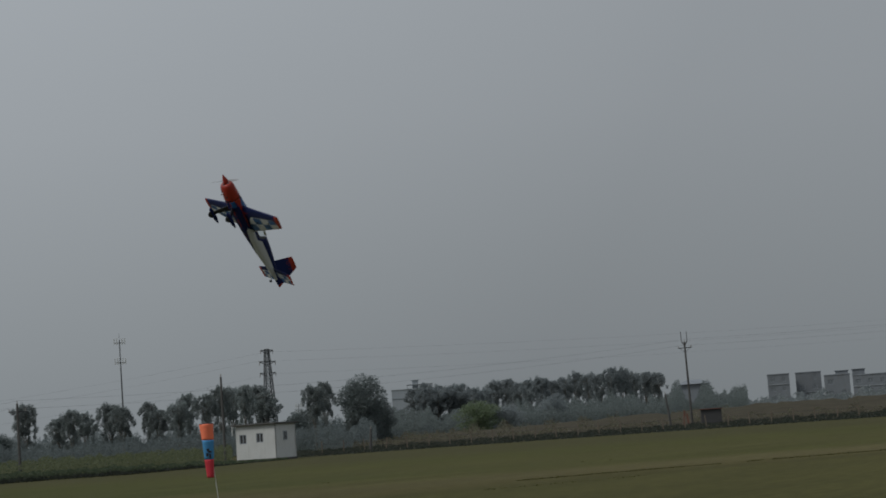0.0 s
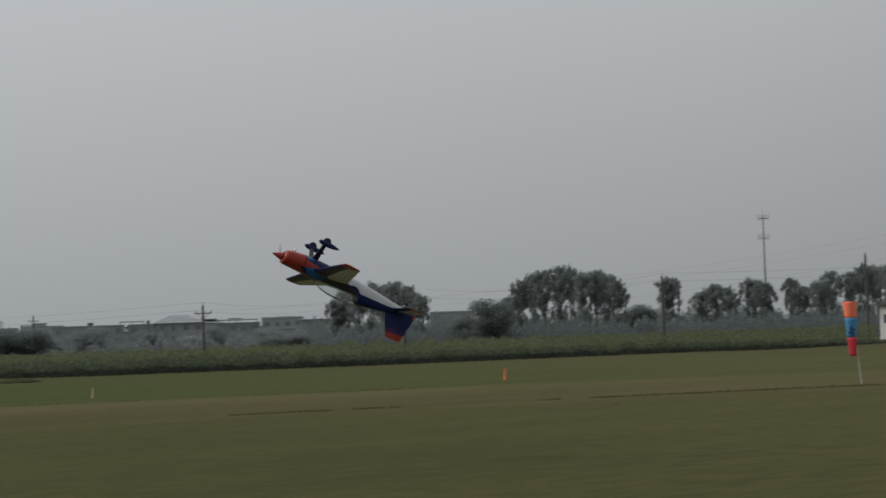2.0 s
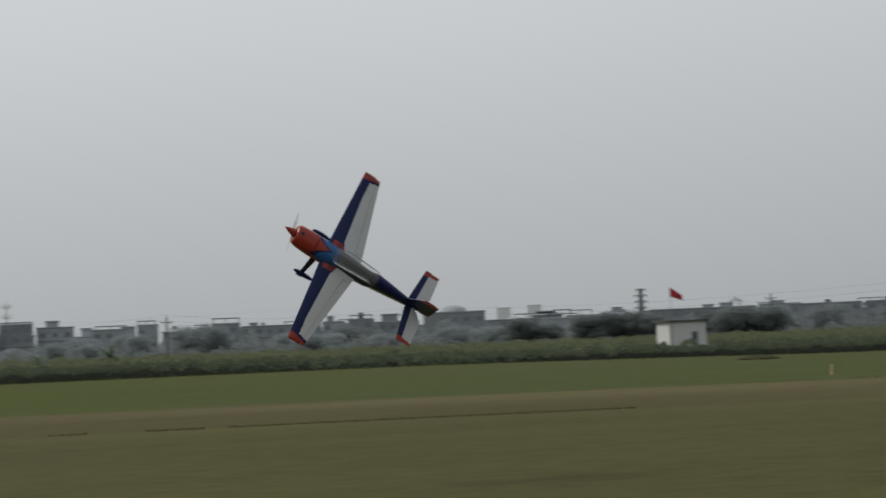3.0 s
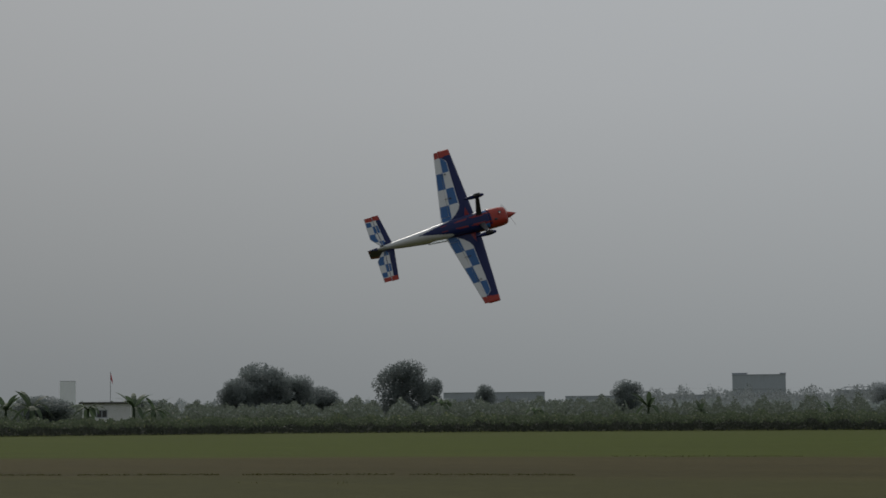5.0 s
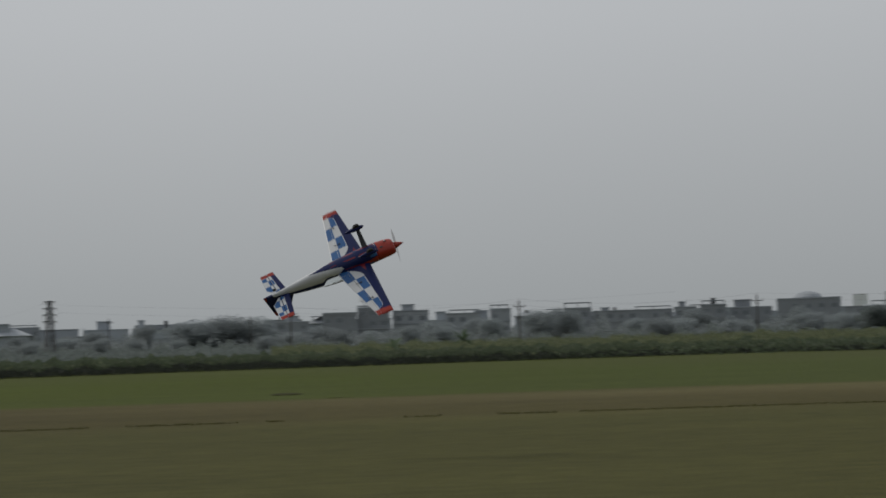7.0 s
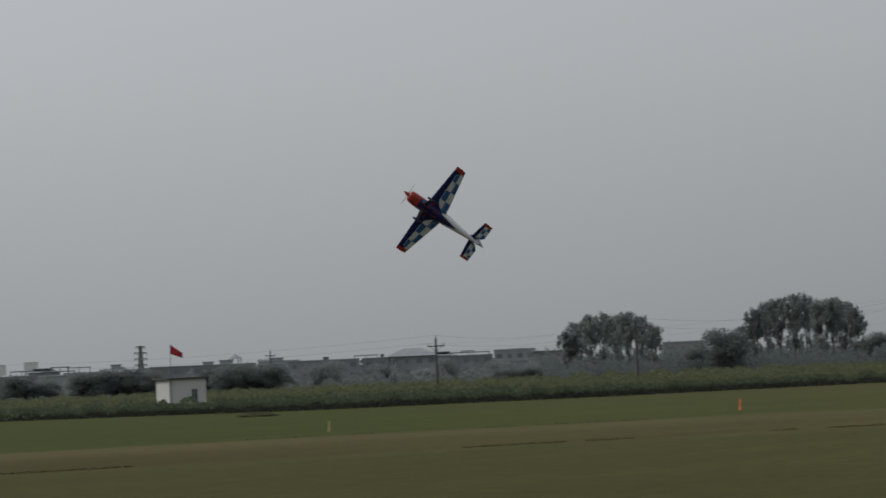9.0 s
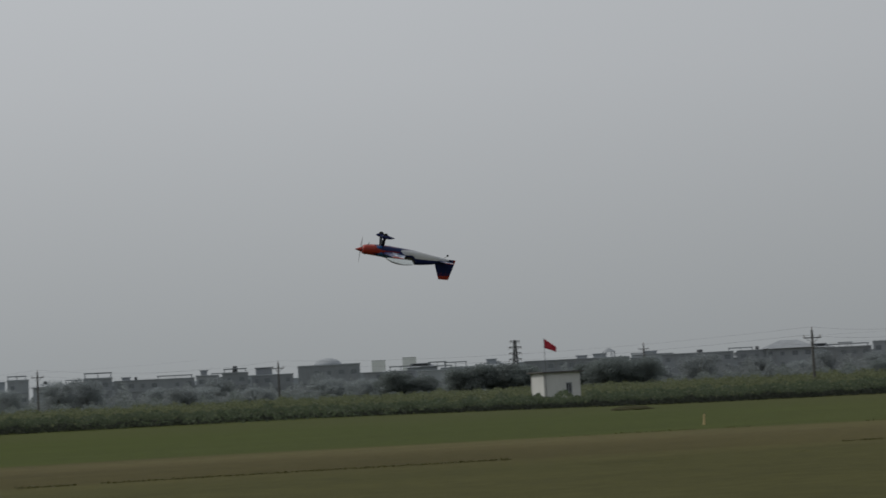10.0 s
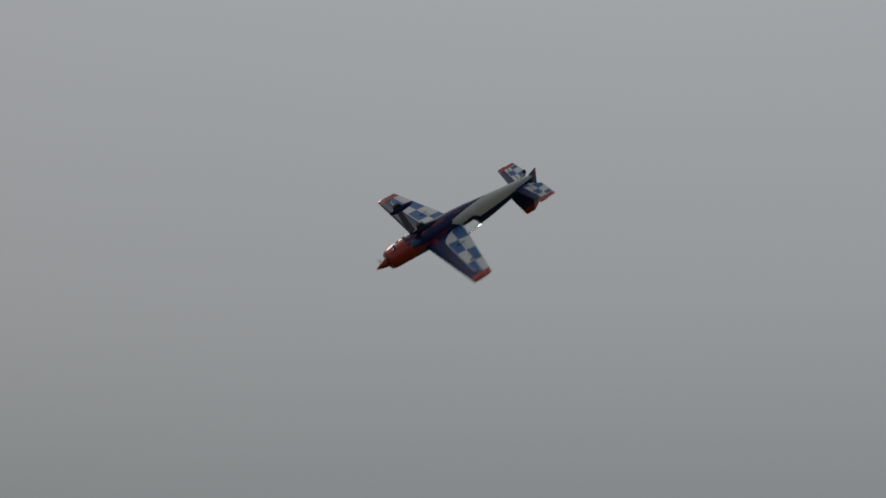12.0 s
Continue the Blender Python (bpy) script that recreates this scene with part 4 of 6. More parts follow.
house(-47.95, -46.3, 1.2, D, extra=(("box", 0.46, 0.78, 1.42), ("box", 0.12, 0.25, 1.28)), label="tall grey house with a square stair tower")
house(-46.25, -44.95, 0.86, D + 25, extra=(("shade", 0.1, 0.9, 0.95),))
house(-44.9, -42.6, 0.86, D + 10, extra=(("box", 0.68, 0.85, 1.0),), label="long low grey house row")
house(-42.5, -41.4, 0.98, D + 40, extra=(("box", 0.3, 0.8, 1.1),))
house(-41.3, -40.7, 1.02, D + 10, extra=(("box", 0.1, 0.8, 1.14),))
house(-40.6, -39.85, 0.86, D + 30, extra=(("box", 0.1, 0.7, 1.0),))
house(-39.77, -37.1, 1.14, D, extra=(("box", 0.02, 0.24, 1.30),), label="long grey four-storey block with a roof terrace")
house(-37.05, -35.7, 0.88, D + 5, "hip", label="grey villa with a hipped tile roof")
house(-34.85, -34.2, 0.84, D + 20)
house(-33.95, -32.75, 0.95, D, extra=(("shade", 0.35, 1.0, 1.1),))
house(-32.4, -30.6, 0.85, D + 60, extra=(("shade", 0.05, 0.95, 0.95),), label="wide grey hall with a pale awning roof")
house(-30.0, -28.7, 0.55, D + 60)
house(-27.9, -26.5, 0.82, D + 80)
house(-23.85, -22.9, 0.80, D + 20, extra=(("box", 0.3, 0.7, 0.98),))
house(-22.5, -21.5, 1.02, D, extra=())
house(-21.48, -20.55, 1.15, D + 4, extra=(("shade", 0.0, 1.0, 1.24),))
house(-20.45, -19.4, 1.02, D + 10, extra=(("box", 0.25, 0.6, 1.22),))
house(-18.9, -17.9, 0.90, D + 10, extra=(("shade", 0.1, 1.0, 1.04),))
house(-17.6, -17.0, 1.0, D + 30, extra=(("shade", 0.0, 0.9, 1.15),))
house(-15.45, -14.65, 0.95, D - 10, extra=(("shade", 0.0, 1.0, 1.14),), label="grey house with an open rooftop storey")
house(-14.6, -12.3, 0.84, D + 20, extra=(("box", 0.1, 0.2, 0.95),))
house(-12.25, -11.6, 0.88, D + 10, extra=(("box", 0.2, 0.5, 1.05),))
house(-11.5, -10.75, 0.92, D, extra=(("shade", 0.05, 0.95, 1.08), ("tank", 0.4, 0.6, 1.12)))
house(-10.65, -9.45, 0.82, D + 15, extra=(("box", 0.1, 0.5, 1.05),))
house(-9.3, -7.5, 1.02, D - 5, "dome", label="pale grey house with a low dome and a roof terrace", extra=(("shade", 0.62, 1.0, 1.07),))
house(-7.4, -5.9, 0.74, D + 30, extra=(("shade", 0.5, 0.95, 0.92),))
house(-5.85, -4.75, 0.72, D + 20, extra=(("shade", 0.3, 0.8, 1.0), ("shade", 0.1, 0.95, 0.88)), label="grey house with stacked rooftop awnings")
house(-4.6, -2.8, 0.74, D + 35)
house(-2.7, 0.35, 0.84, D, extra=(("gazebo", 0.74, 0.88, 1.16), ("box", 0.5, 0.6, 0.95)), label="long grey block with a small roof gazebo")
house(0.4, 1.05, 0.80, D + 10, extra=(("shade", 0.0, 1.0, 0.96),))
house(1.3, 3.35, 0.84, D - 20, label="long grey two-storey block with rows of windows")
house(3.45, 4.2, 0.84, D, extra=(("tank", 0.7, 0.85, 0.95),))
house(4.2, 5.65, 0.88, D + 5, "hip", label="grey house with a hipped roof")
house(6.0, 7.25, 0.80, D, extra=(("shade", 0.0, 0.95, 0.93),))
house(7.3, 8.5, 0.92, D + 30)
house(8.5, 9.3, 0.86, D + 30, "hip")
house(12.2, 13.4, 0.92, D)
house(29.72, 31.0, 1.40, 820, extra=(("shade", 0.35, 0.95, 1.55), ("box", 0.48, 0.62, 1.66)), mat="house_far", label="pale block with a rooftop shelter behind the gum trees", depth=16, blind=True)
house(38.07, 38.92, 0.98, 640, "hip", mat="bare", label="grey tower house with a hipped roof")
house(40.6, 41.22, 1.06, 700, mat="bare", label="grey four-storey block with rows of windows")
house(41.4, 42.12, 1.06, 705, mat="bare", label="grey four-storey block with rows of windows")
house(42.2, 42.92, 0.93, 700, mat="bare", extra=(("box", 0.45, 0.95, 1.05),), label="grey four-storey block with a stair tower")
house(43.0, 44.0, 0.88, 700, mat="bare", extra=(("box", 0.0, 0.35, 1.06),), label="grey four-storey block with a stair tower")
house(44.1, 45.4, 0.88, 700, mat="bare")
house(45.5, 47.5, 0.93, 700, mat="bare")
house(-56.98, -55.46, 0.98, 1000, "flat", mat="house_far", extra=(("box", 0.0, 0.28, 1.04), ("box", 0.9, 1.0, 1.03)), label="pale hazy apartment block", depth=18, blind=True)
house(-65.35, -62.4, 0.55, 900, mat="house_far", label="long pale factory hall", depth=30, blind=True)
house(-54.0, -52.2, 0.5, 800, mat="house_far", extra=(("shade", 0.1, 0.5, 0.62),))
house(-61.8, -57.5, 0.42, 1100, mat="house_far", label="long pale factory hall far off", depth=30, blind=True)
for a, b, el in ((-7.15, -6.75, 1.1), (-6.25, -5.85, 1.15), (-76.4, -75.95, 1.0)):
    house(a, b, el, 2300, mat="tower", label="very distant tower block paled by haze", depth=20, storeys=14, blind=True)
# a second, farther row of plain roofs between and behind the first
span = random.Random(4)
az = -48.6
while az < 9.0:
    w = span.uniform(0.55, 1.5)
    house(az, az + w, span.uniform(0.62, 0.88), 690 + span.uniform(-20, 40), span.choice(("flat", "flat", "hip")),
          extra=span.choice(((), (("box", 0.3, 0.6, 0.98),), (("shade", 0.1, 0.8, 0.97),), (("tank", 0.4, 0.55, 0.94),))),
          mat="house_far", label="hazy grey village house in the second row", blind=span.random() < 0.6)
    az += w + span.uniform(0.0, 0.25)
# bare columns of an unfinished hall
for i in range(9):
    bm = bmesh.new()
    az = -52.0 + i * 0.31
    box(bm, -0.3, 0.3, -0.3, 0.3, 0, height(0.72 + 0.02 * math.sin(i), 560), 0.03)
    e = empty_at("concrete_column", facing(az, 560))
    part("shaft", bm, M["house"], e)
    b2 = bmesh.new()
    box(b2, -0.5, 0.5, -0.5, 0.5, -0.02, 0.4, 0.03)
    part("footing", b2, M["concrete"], e)
    tagged(e, "bare concrete column of an unfinished hall", "column", "columns of the unfinished hall")

# ---- small huts ----


def hut(name, az, d, width, depth, top, turn, front, side, label, flagpole=None):
    """A white plastered hut: walls with openings, slab roof, windows and door."""
    e = empty_at(name, facing(az, d) @ Matrix.Rotation(radians(turn), 4, "Z"))
    tagged(e, label, "hut")
    part("wall", wall_with_openings(width, depth, top, [(x - w / 2, x + w / 2, z, z + h) for x, z, w, h in front], 0.24), M["plaster"], e)
    for x, z, w, h in front:
        add_window(e, x, 0.1, z, w, h, "tin")
    for y, z, w, h in side:
        f, p = window_mesh(w, h, "tin")
        for sgn in (1, -1):
            o = part("window", f, None, e)
            o.matrix_basis = Matrix.Translation((sgn * (width / 2 + 0.008), y, z)) @ Matrix.Rotation(radians(90 * sgn), 4, "Z")
            part("pane", p, None, o, "dark glass pane").location = (0, -0.06, 0)
    r = bmesh.new()
    box(r, -width / 2 - 0.35, width / 2 + 0.3, -0.35, depth + 0.3, top + 0.004, top + 0.16, 0.02)
    part("roof", r, M["concrete"], e, "flat concrete slab roof")
    b = bmesh.new()
    box(b, -width / 2 - 0.03, width / 2 + 0.03, -0.03, depth + 0.03, -0.05, 0.22)
    part("plinth", b, M["concrete"], e)
    return e


hut_a = hut("hut", 25.69, 198, 4.42, 4.6, 3.62, -28, [(-1.4, 1.8, 0.8, 0.95), (0.5, 1.85, 0.8, 0.95)], [(2.2, 1.95, 0.8, 0.95)], "white plastered pump hut with small square windows")
hut_b = hut("hut", -1.62, 215, 4.27, 3.7, height(0.50, 215), 25, [(0.75, 0.5, 0.75, 1.5)], [], "white hut with a dark doorway behind the hedge")
hut_l = hut("hut", -75.08, 220, 5.2, 3.4, height(0.36, 220), -3, [(-0.5, 1.0, 1.2, 0.9)], [], "white hut with a dark window behind the hedge")
bm = bmesh.new()
rod(bm, (-2.4, -0.3, 2.7), (-2.4, -0.3, 3.6), 0.05)
rod(bm, (-2.4, -0.3, 3.55), (-1.9, -0.05, 3.55), 0.04)
part("drain_pipe", bm, M["plaster"], hut_a)

# ---- flags ----


def flag(az, d, el_top, width, drop, turn, label):
    top = height(el_top, d)
    e = empty_at("flag", facing(az, d))
    tagged(e, label, "flag")
    bm = bmesh.new()
    rod(bm, (0, 0, 0), (0, 0, top), 0.035, 0.022, 8)
    part("flagpole", bm, M["steel"], e, "thin grey pole")
    n, m = 14, 8
    verts, faces = [], []
    for i in range(n):
        for k in range(m):
            u, w = i / (n - 1), k / (m - 1)
            x = width * u * math.cos(radians(turn))
            z = top - 0.05 - width * 0.78 * w * (1 - 0.45 * u) - drop * u
            y = 0.13 * math.sin(u * 7 + w * 1.5) * u + width * u * math.sin(radians(turn))
            verts.append((x, y, z))
    for i in range(n - 1):
        for k in range(m - 1):
            a = i * m + k
            faces.append((a, a + m, a + m + 1, a + 1))
    o = smooth(part("cloth", raw_mesh("cloth", verts, faces, M["flag"]), None, e, "red flag cloth"))
    th = o.modifiers.new("thickness", "SOLIDIFY")
    th.thickness = 0.012
    return e


flag(-2.1, 214, 1.52, 1.3, 0.95, 0, "plain red flag blowing on a thin pole")
flag(-74.97, 221, 1.27, 0.9, 0.9, 75, "plain red flag hanging on a thin pole")

# ---- poles, masts and pylons ----


def utility_pole(az, d, el, arms=1, label="", lean=0.0):
    h = height(el, d)
    e = empty_at("utility_pole", facing(az, d) @ Matrix.Rotation(radians(lean), 4, "Y"))
    tagged(e, label or "slim concrete power pole with a crossarm", "power pole", "power poles across the fields")
    bm = bmesh.new()
    rod(bm, (0, 0, -0.1), (0, 0, h), 0.19, 0.12, 8)
    part("pole", bm, M["concrete"], e)
    for k in range(arms):
        z = h - 0.9 - k * 1.0
        bm = bmesh.new()
        box(bm, -1.0, 1.0, -0.06, 0.06, z - 0.06, z + 0.06, 0.01)
        rod(bm, (-0.7, 0, z - 0.04), (0, 0, z - 0.7), 0.03)
        rod(bm, (0.7, 0, z - 0.04), (0, 0, z - 0.7), 0.03)
        part("crossarm", bm, M["steel"], e)
        for x in (-0.9, 0.9):
            bm = bmesh.new()
            rod(bm, (x, 0, z + 0.06), (x, 0, z + 0.34), 0.07, 0.05, 8)
            part("insulator", bm, M["porcelain"], e)
    bm = bmesh.new()
    rod(bm, (0, 0, h), (0, 0, h + 0.35), 0.06, 0.05, 8)
    part("insulator", bm, M["porcelain"], e)
    return e


forked = utility_pole(38.36, 288, 2.22, 1, "tall forked power pole with a crossarm before the bank", -1.0)
for x in (-0.42, 0.42):
    bm = bmesh.new()
    top = height(2.22, 288)
    rod(bm, (0, 0, top - 0.6), (x, 0, top + 0.1), 0.07, 0.06, 6)
    rod(bm, (x, 0, top + 0.1), (x, 0, top + 1.5), 0.06, 0.05, 6)
    part("prong", bm, M["concrete"], forked)
utility_pole(24.8, 235, 2.14, 0, "tall slim concrete pole behind the hut")
utility_pole(18.99, 230, 1.75, 1)
utility_pole(11.44, 240, 1.62, 1)
utility_pole(5.61, 230, 1.36, 1)
utility_pole(0.78, 380, 1.2, 1)
utility_pole(-9.87, 330, 1.18, 1)
utility_pole(-16.75, 330, 1.23, 1)
utility_pole(-23.42, 340, 1.2, 1)
utility_pole(-24.6, 480, 1.0, 1)
utility_pole(-28.66, 470, 1.06, 1)
utility_pole(-40.15, 480, 1.0, 1)
utility_pole(37.75, 288, 0.75, 0, "short leaning wooden post on the bank", -6)
utility_pole(29.0, 236, 0.35, 0, "short wooden fence post beside the hut", 4)


def lattice_pylon(az, d, el, arms, width, label):
    """A narrow lattice tower with arms."""
    h = height(el, d)
    e = empty_at("lattice_pylon", facing(az, d) @ Matrix.Rotation(radians(20), 4, "Z"))
    tagged(e, label, "pylon", "power pylons across the fields")
    corners = ((-1, -1), (1, -1), (1, 1), (-1, 1))
    rad = lambda z: width * (1 - 0.72 * z / h)
    for cx, cy in corners:
        bm = bmesh.new()
        rod(bm, (cx * rad(0), cy * rad(0), 0), (cx * rad(h), cy * rad(h), h), 0.13, 0.10, 5)
        part("leg", bm, M["steel"], e)
    bm = bmesh.new()
    n = 12
    for k in range(n):
        z0, z1 = h * (k / n), h * ((k + 1) / n)
        for i in range(4):
            (ax, ay), (bx, by) = corners[i], corners[(i + 1) % 4]
            r0, r1 = rad(z0), rad(z1)
            rod(bm, (ax * r0, ay * r0, z0), (bx * r1, by * r1, z1), 0.06, seg=4)
            rod(bm, (bx * r0, by * r0, z0), (ax * r1, ay * r1, z1), 0.06, seg=4)
            rod(bm, (ax * r1, ay * r1, z1), (bx * r1, by * r1, z1), 0.06, seg=4)
    part("bracing", bm, M["steel"], e)
    for k in range(arms):
        z = h * (0.99 - 0.085 * k * 1.3)
        w = 1.3 if k == 0 else 1.7
        bm = bmesh.new()
        rod(bm, (-w, 0, z), (w, 0, z), 0.10, seg=5)
        rod(bm, (-w, 0, z), (0, 0, z - 0.8), 0.07, seg=4)
        rod(bm, (w, 0, z), (0, 0, z - 0.8), 0.07, seg=4)
        part("crossarm", bm, M["steel"], e)
        for x in (-w, w):
            b2 = bmesh.new()
            rod(b2, (x, 0, z - 0.06), (x, 0, z - 0.75), 0.09, 0.07, 6)
            part("insulator", b2, M["porcelain"], e)
    return e


lattice_pylon(26.17, 400, 2.86, 3, 1.35, "grey steel lattice pylon behind the hut")
lattice_pylon(-30.32, 500, 1.62, 4, 1.3, "grey steel lattice pylon among the houses")
lattice_pylon(-34.07, 560, 1.21, 4, 1.2, "grey steel lattice pylon among the houses")
lattice_pylon(-2.95, 520, 1.5, 4, 0.9, "dark lattice pylon behind the houses")


def mast(az, d, el, label, tiers):
    """A slim tubular radio mast with rings of antennas."""
    h = height(el, d)
    e = empty_at("radio_mast", facing(az, d))
    tagged(e, label, "radio mast", "radio masts")
    bm = bmesh.new()
    rod(bm, (0, 0, 0), (0, 0, h), 0.32, 0.14, 8)
    rod(bm, (0, 0, h), (0, 0, h + 0.055 * h), 0.05, 0.03, 5)
    part("pole", bm, M["steel"], e)
    for t in tiers:
        z = h * t
        bm = bmesh.new()
        for i in range(6):
            a = i * math.pi / 3
            rod(bm, (0, 0, z - 0.4), (1.5 * math.cos(a), 1.5 * math.sin(a), z - 0.4), 0.05, seg=4)
            b = (i + 1) * math.pi / 3
            rod(bm, (1.5 * math.cos(a), 1.5 * math.sin(a), z - 0.4), (1.5 * math.cos(b), 1.5 * math.sin(b), z - 0.4), 0.05, seg=4)
        part("platform", bm, M["steel"], e)
        for i in range(6):
            a = i * math.pi / 3
            bm = bmesh.new()
            x, y = 1.55 * math.cos(a), 1.55 * math.sin(a)
            box(bm, x - 0.14, x + 0.14, y - 0.14, y + 0.14, z - 0.9, z + 0.9, 0.03)
            part("antenna", bm, M["plaster"], e)
    return e


mast(21.96, 600, 3.4, "tall slim radio mast with two antenna rings", (0.985, 0.82))
mast(-21.27, 800, 1.75, "slim radio mast with two antenna rings", (0.97, 0.80))
mast(27.0, 1000, 1.2, "distant slim radio mast", (0.97, 0.85))
mast(-34.55, 1100, 1.28, "distant slim radio mast", (0.97, 0.85))


def cable(a, b, sag, r=0.0075, n=14):
    verts, faces = [], []
    a, b = Vector(a), Vector(b)
    side = (b - a).cross(Vector((0, 0, 1))).normalized()
    for i in range(n + 1):
        u = i / n
        c = a.lerp(b, u) - Vector((0, 0, sag * 4 * u * (1 - u)))
        for k in range(4):
            t = k * math.pi / 2
            verts.append(c + side * (r * math.cos(t)) + Vector((0, 0, r * math.sin(t))))
    for i in range(n):
        for k in range(4):
            p, q = i * 4 + k, i * 4 + (k + 1) % 4
            faces.append((p, q, q + 4, p + 4))
    ob = new("power_cable", raw_mesh("power_cable", verts, faces, M["wire"]))
    return tagged(ob, "thin dark power cable sagging between poles", "cable", "power cables")


def wire_run(stops, offsets, sag):
    """Cables between neighbouring supports given as (bearing, distance, elevation of the top)."""
    for (a0, d0, e0), (a1, d1, e1) in zip(stops[:-1], stops[1:]):
        for dx, dz in offsets:
            pts = []
            for az, d, el in ((a0, d0, e0), (a1, d1, e1)):
                side = Vector((math.cos(radians(az)), -math.sin(radians(az)), 0))
                pts.append(place(az, d, height(el, d) + dz) + side * dx)
            cable(pts[0], pts[1], sag)


wire_run([(60, 300, 2.7), (38.36, 288, 2.22), (18.99, 230, 1.75), (11.44, 240, 1.62), (5.61, 230, 1.36), (-9.87, 330, 1.18), (-16.75, 330, 1.23), (-23.42, 340, 1.2)], [(-0.9, -0.55), (0.0, 0.36)], 1.2)
wire_run([(55, 640, 2.6), (26.15, 400, 2.78), (5.0, 430, 1.2)], [(-1.7, -1.8), (1.7, -4.5), (0, 0)], 3.0)
wire_run([(-12, 520, 1.45), (-30.32, 500, 1.62), (-34.07, 560, 1.21), (-60, 900, 0.7)], [(-1.9, -0.8), (2.4, -3.0)], 2.5)

# ---- windsock, markers, bits on the bank ----


def windsock(az, d):
    e = empty_at("windsock", facing(az, d))
    tagged(e, "hanging windsock banded orange, blue and red on a thin pole", "windsock")
    top = height(0.82, d)
    bm = bmesh.new()
    rod(bm, (0.22, 0, 0), (0.02, 0.03, top - 0.05), 0.010, 0.008, 8)
    part("pole", bm, M["plaster"], e, "thin white pole")
    bands = ((0.0, 0.30, "orange", "orange nylon band"), (0.30, 0.66, "sky_nylon", "blue nylon band with a dark mark"), (0.66, 1.0, "red_nylon", "red nylon end"))
    length = 1.52
    for u0, u1, mat, lab in bands:
        verts, faces = [], []
        n, m = 8, 18
        for i in range(n + 1):
            u = u0 + (u1 - u0) * i / n
            r = 0.192 - 0.100 * u
            for k in range(m):
                t = 2 * math.pi * k / m
                rr = r * (1 + 0.05 * math.sin(3 * t + u * 5))
                verts.append((-0.02 + 0.05 * u + rr * math.cos(t), 0.02 + rr * math.sin(t) * 0.8, top - u * length))
        for i in range(n):
            for k in range(m):
                a, b = i * m + k, i * m + (k + 1) % m
                faces.append((a, b, b + m, a + m))
        o = smooth(part("sock_band", raw_mesh("sock_band", verts, faces, M[mat]), None, e, lab))
        th = o.modifiers.new("thickness", "SOLIDIFY")
        th.thickness = 0.006
    bm = bmesh.new()
    for x0, x1, z0, z1 in ((-0.04, 0.03, 0.70, 0.78), (0.0, 0.09, 0.76, 0.82), (-0.07, 0.0, 0.82, 0.92), (0.02, 0.07, 0.85, 0.97)):
        box(bm, x0, x1, -0.142, -0.130, top - z1, top - z0)
    part("mark", bm, M["black"], e, "plain dark print")
    bm = bmesh.new()
    for k in range(16):
        a, b = 2 * math.pi * k / 16, 2 * math.pi * (k + 1) / 16
        rod(bm, (-0.02 + 0.197 * math.cos(a), 0.02 + 0.158 * math.sin(a), top + 0.004), (-0.02 + 0.197 * math.cos(b), 0.02 + 0.158 * math.sin(b), top + 0.004), 0.008, seg=5)
    part("hoop", bm, M["steel"], e)
    return e


windsock(24.32, 56.0)


def marker(az, d, h, mat, label):
    e = empty_at("field_marker", facing(az, d) @ Matrix.Rotation(radians(4), 4, "Y"))
    tagged(e, label, "marker", "markers along the strip")
    bm = bmesh.new()
    rod(bm, (0, 0, -0.02), (0, 0, h + 0.03), 0.014, 0.012, 6)
    part("stake", bm, M["wood"], e)
    bm = bmesh.new()
    bmesh.ops.create_cone(bm, cap_ends=True, segments=14, radius1=0.042, radius2=0.026, depth=h, matrix=Matrix.Translation((0, 0, h * 0.5)))
    part("sleeve", bm, M[mat], e)
    return e


marker(14.32, 76, 0.44, "orange", "slim orange marker post on the grass")
marker(2.39, 70, 0.38, "buff", "slim buff marker post on the grass")

e = empty_at("shed", facing(38.92, 287, 0.72))
tagged(e, "small dark tin shed on the bank", "shed")
bm = bmesh.new()
box(bm, -1.5, 1.5, 0, 2.2, -0.7, 1.5, 0.04)
part("wall", bm, M["tin"], e)
bm = bmesh.new()
box(bm, -1.7, 1.7, -0.3, 2.4, 1.504, 1.6, 0.02)
part("roof", bm, M["rust"], e)
e = empty_at("debris_pile", facing(38.2, 286, 0.36))
tagged(e, "leaning heap of rusty boards at the pole's foot", "boards")
for i in range(5):
    bm = bmesh.new()
    box(bm, -0.12, 0.12, -0.05, 0.05, -0.4, 2.1 - 0.2 * i, 0.01)
    o = part("board", bm, M["rust" if i % 2 else "wood"], e)
    o.matrix_basis = pose(-0.6 + 0.3 * i, 0, 0, 0, 10 - 6 * i, 0)


def fence():
    e = empty_at("fence", Matrix.Identity(4))
    tagged(e, "low sagging wire fence on wooden posts along the bank", "fence")
    bm0 = bmesh.new()
    box(bm0, -0.06, 0.06, -0.06, 0.06, -0.2, 1.5, 0.01)
    me = mesh_of("post", bm0, M["wood"])
    pts = []
    for i in range(26):
        az = 27.6 + i * 0.62
        o = part("post", me, None, e)
        o.matrix_basis = facing(az, 228) @ Matrix.Rotation(radians(5 * math.sin(i * 2.7)), 4, "Y")
        pts.append(place(az, 228, 1.15))
    bm = bmesh.new()
    for a, b in zip(pts[:-1], pts[1:]):
        rod(bm, a, b, 0.012, seg=4)
        rod(bm, a - Vector((0, 0, 0.45)), b - Vector((0, 0, 0.45)), 0.012, seg=4)
    part("strand", bm, M["wire"], e)


fence()

# ---- the model aeroplane ----
# Its plan is in thousandths of about half a metre: s back from the spinner's tip, y to its left, z up.
UNIT = 0.0020846
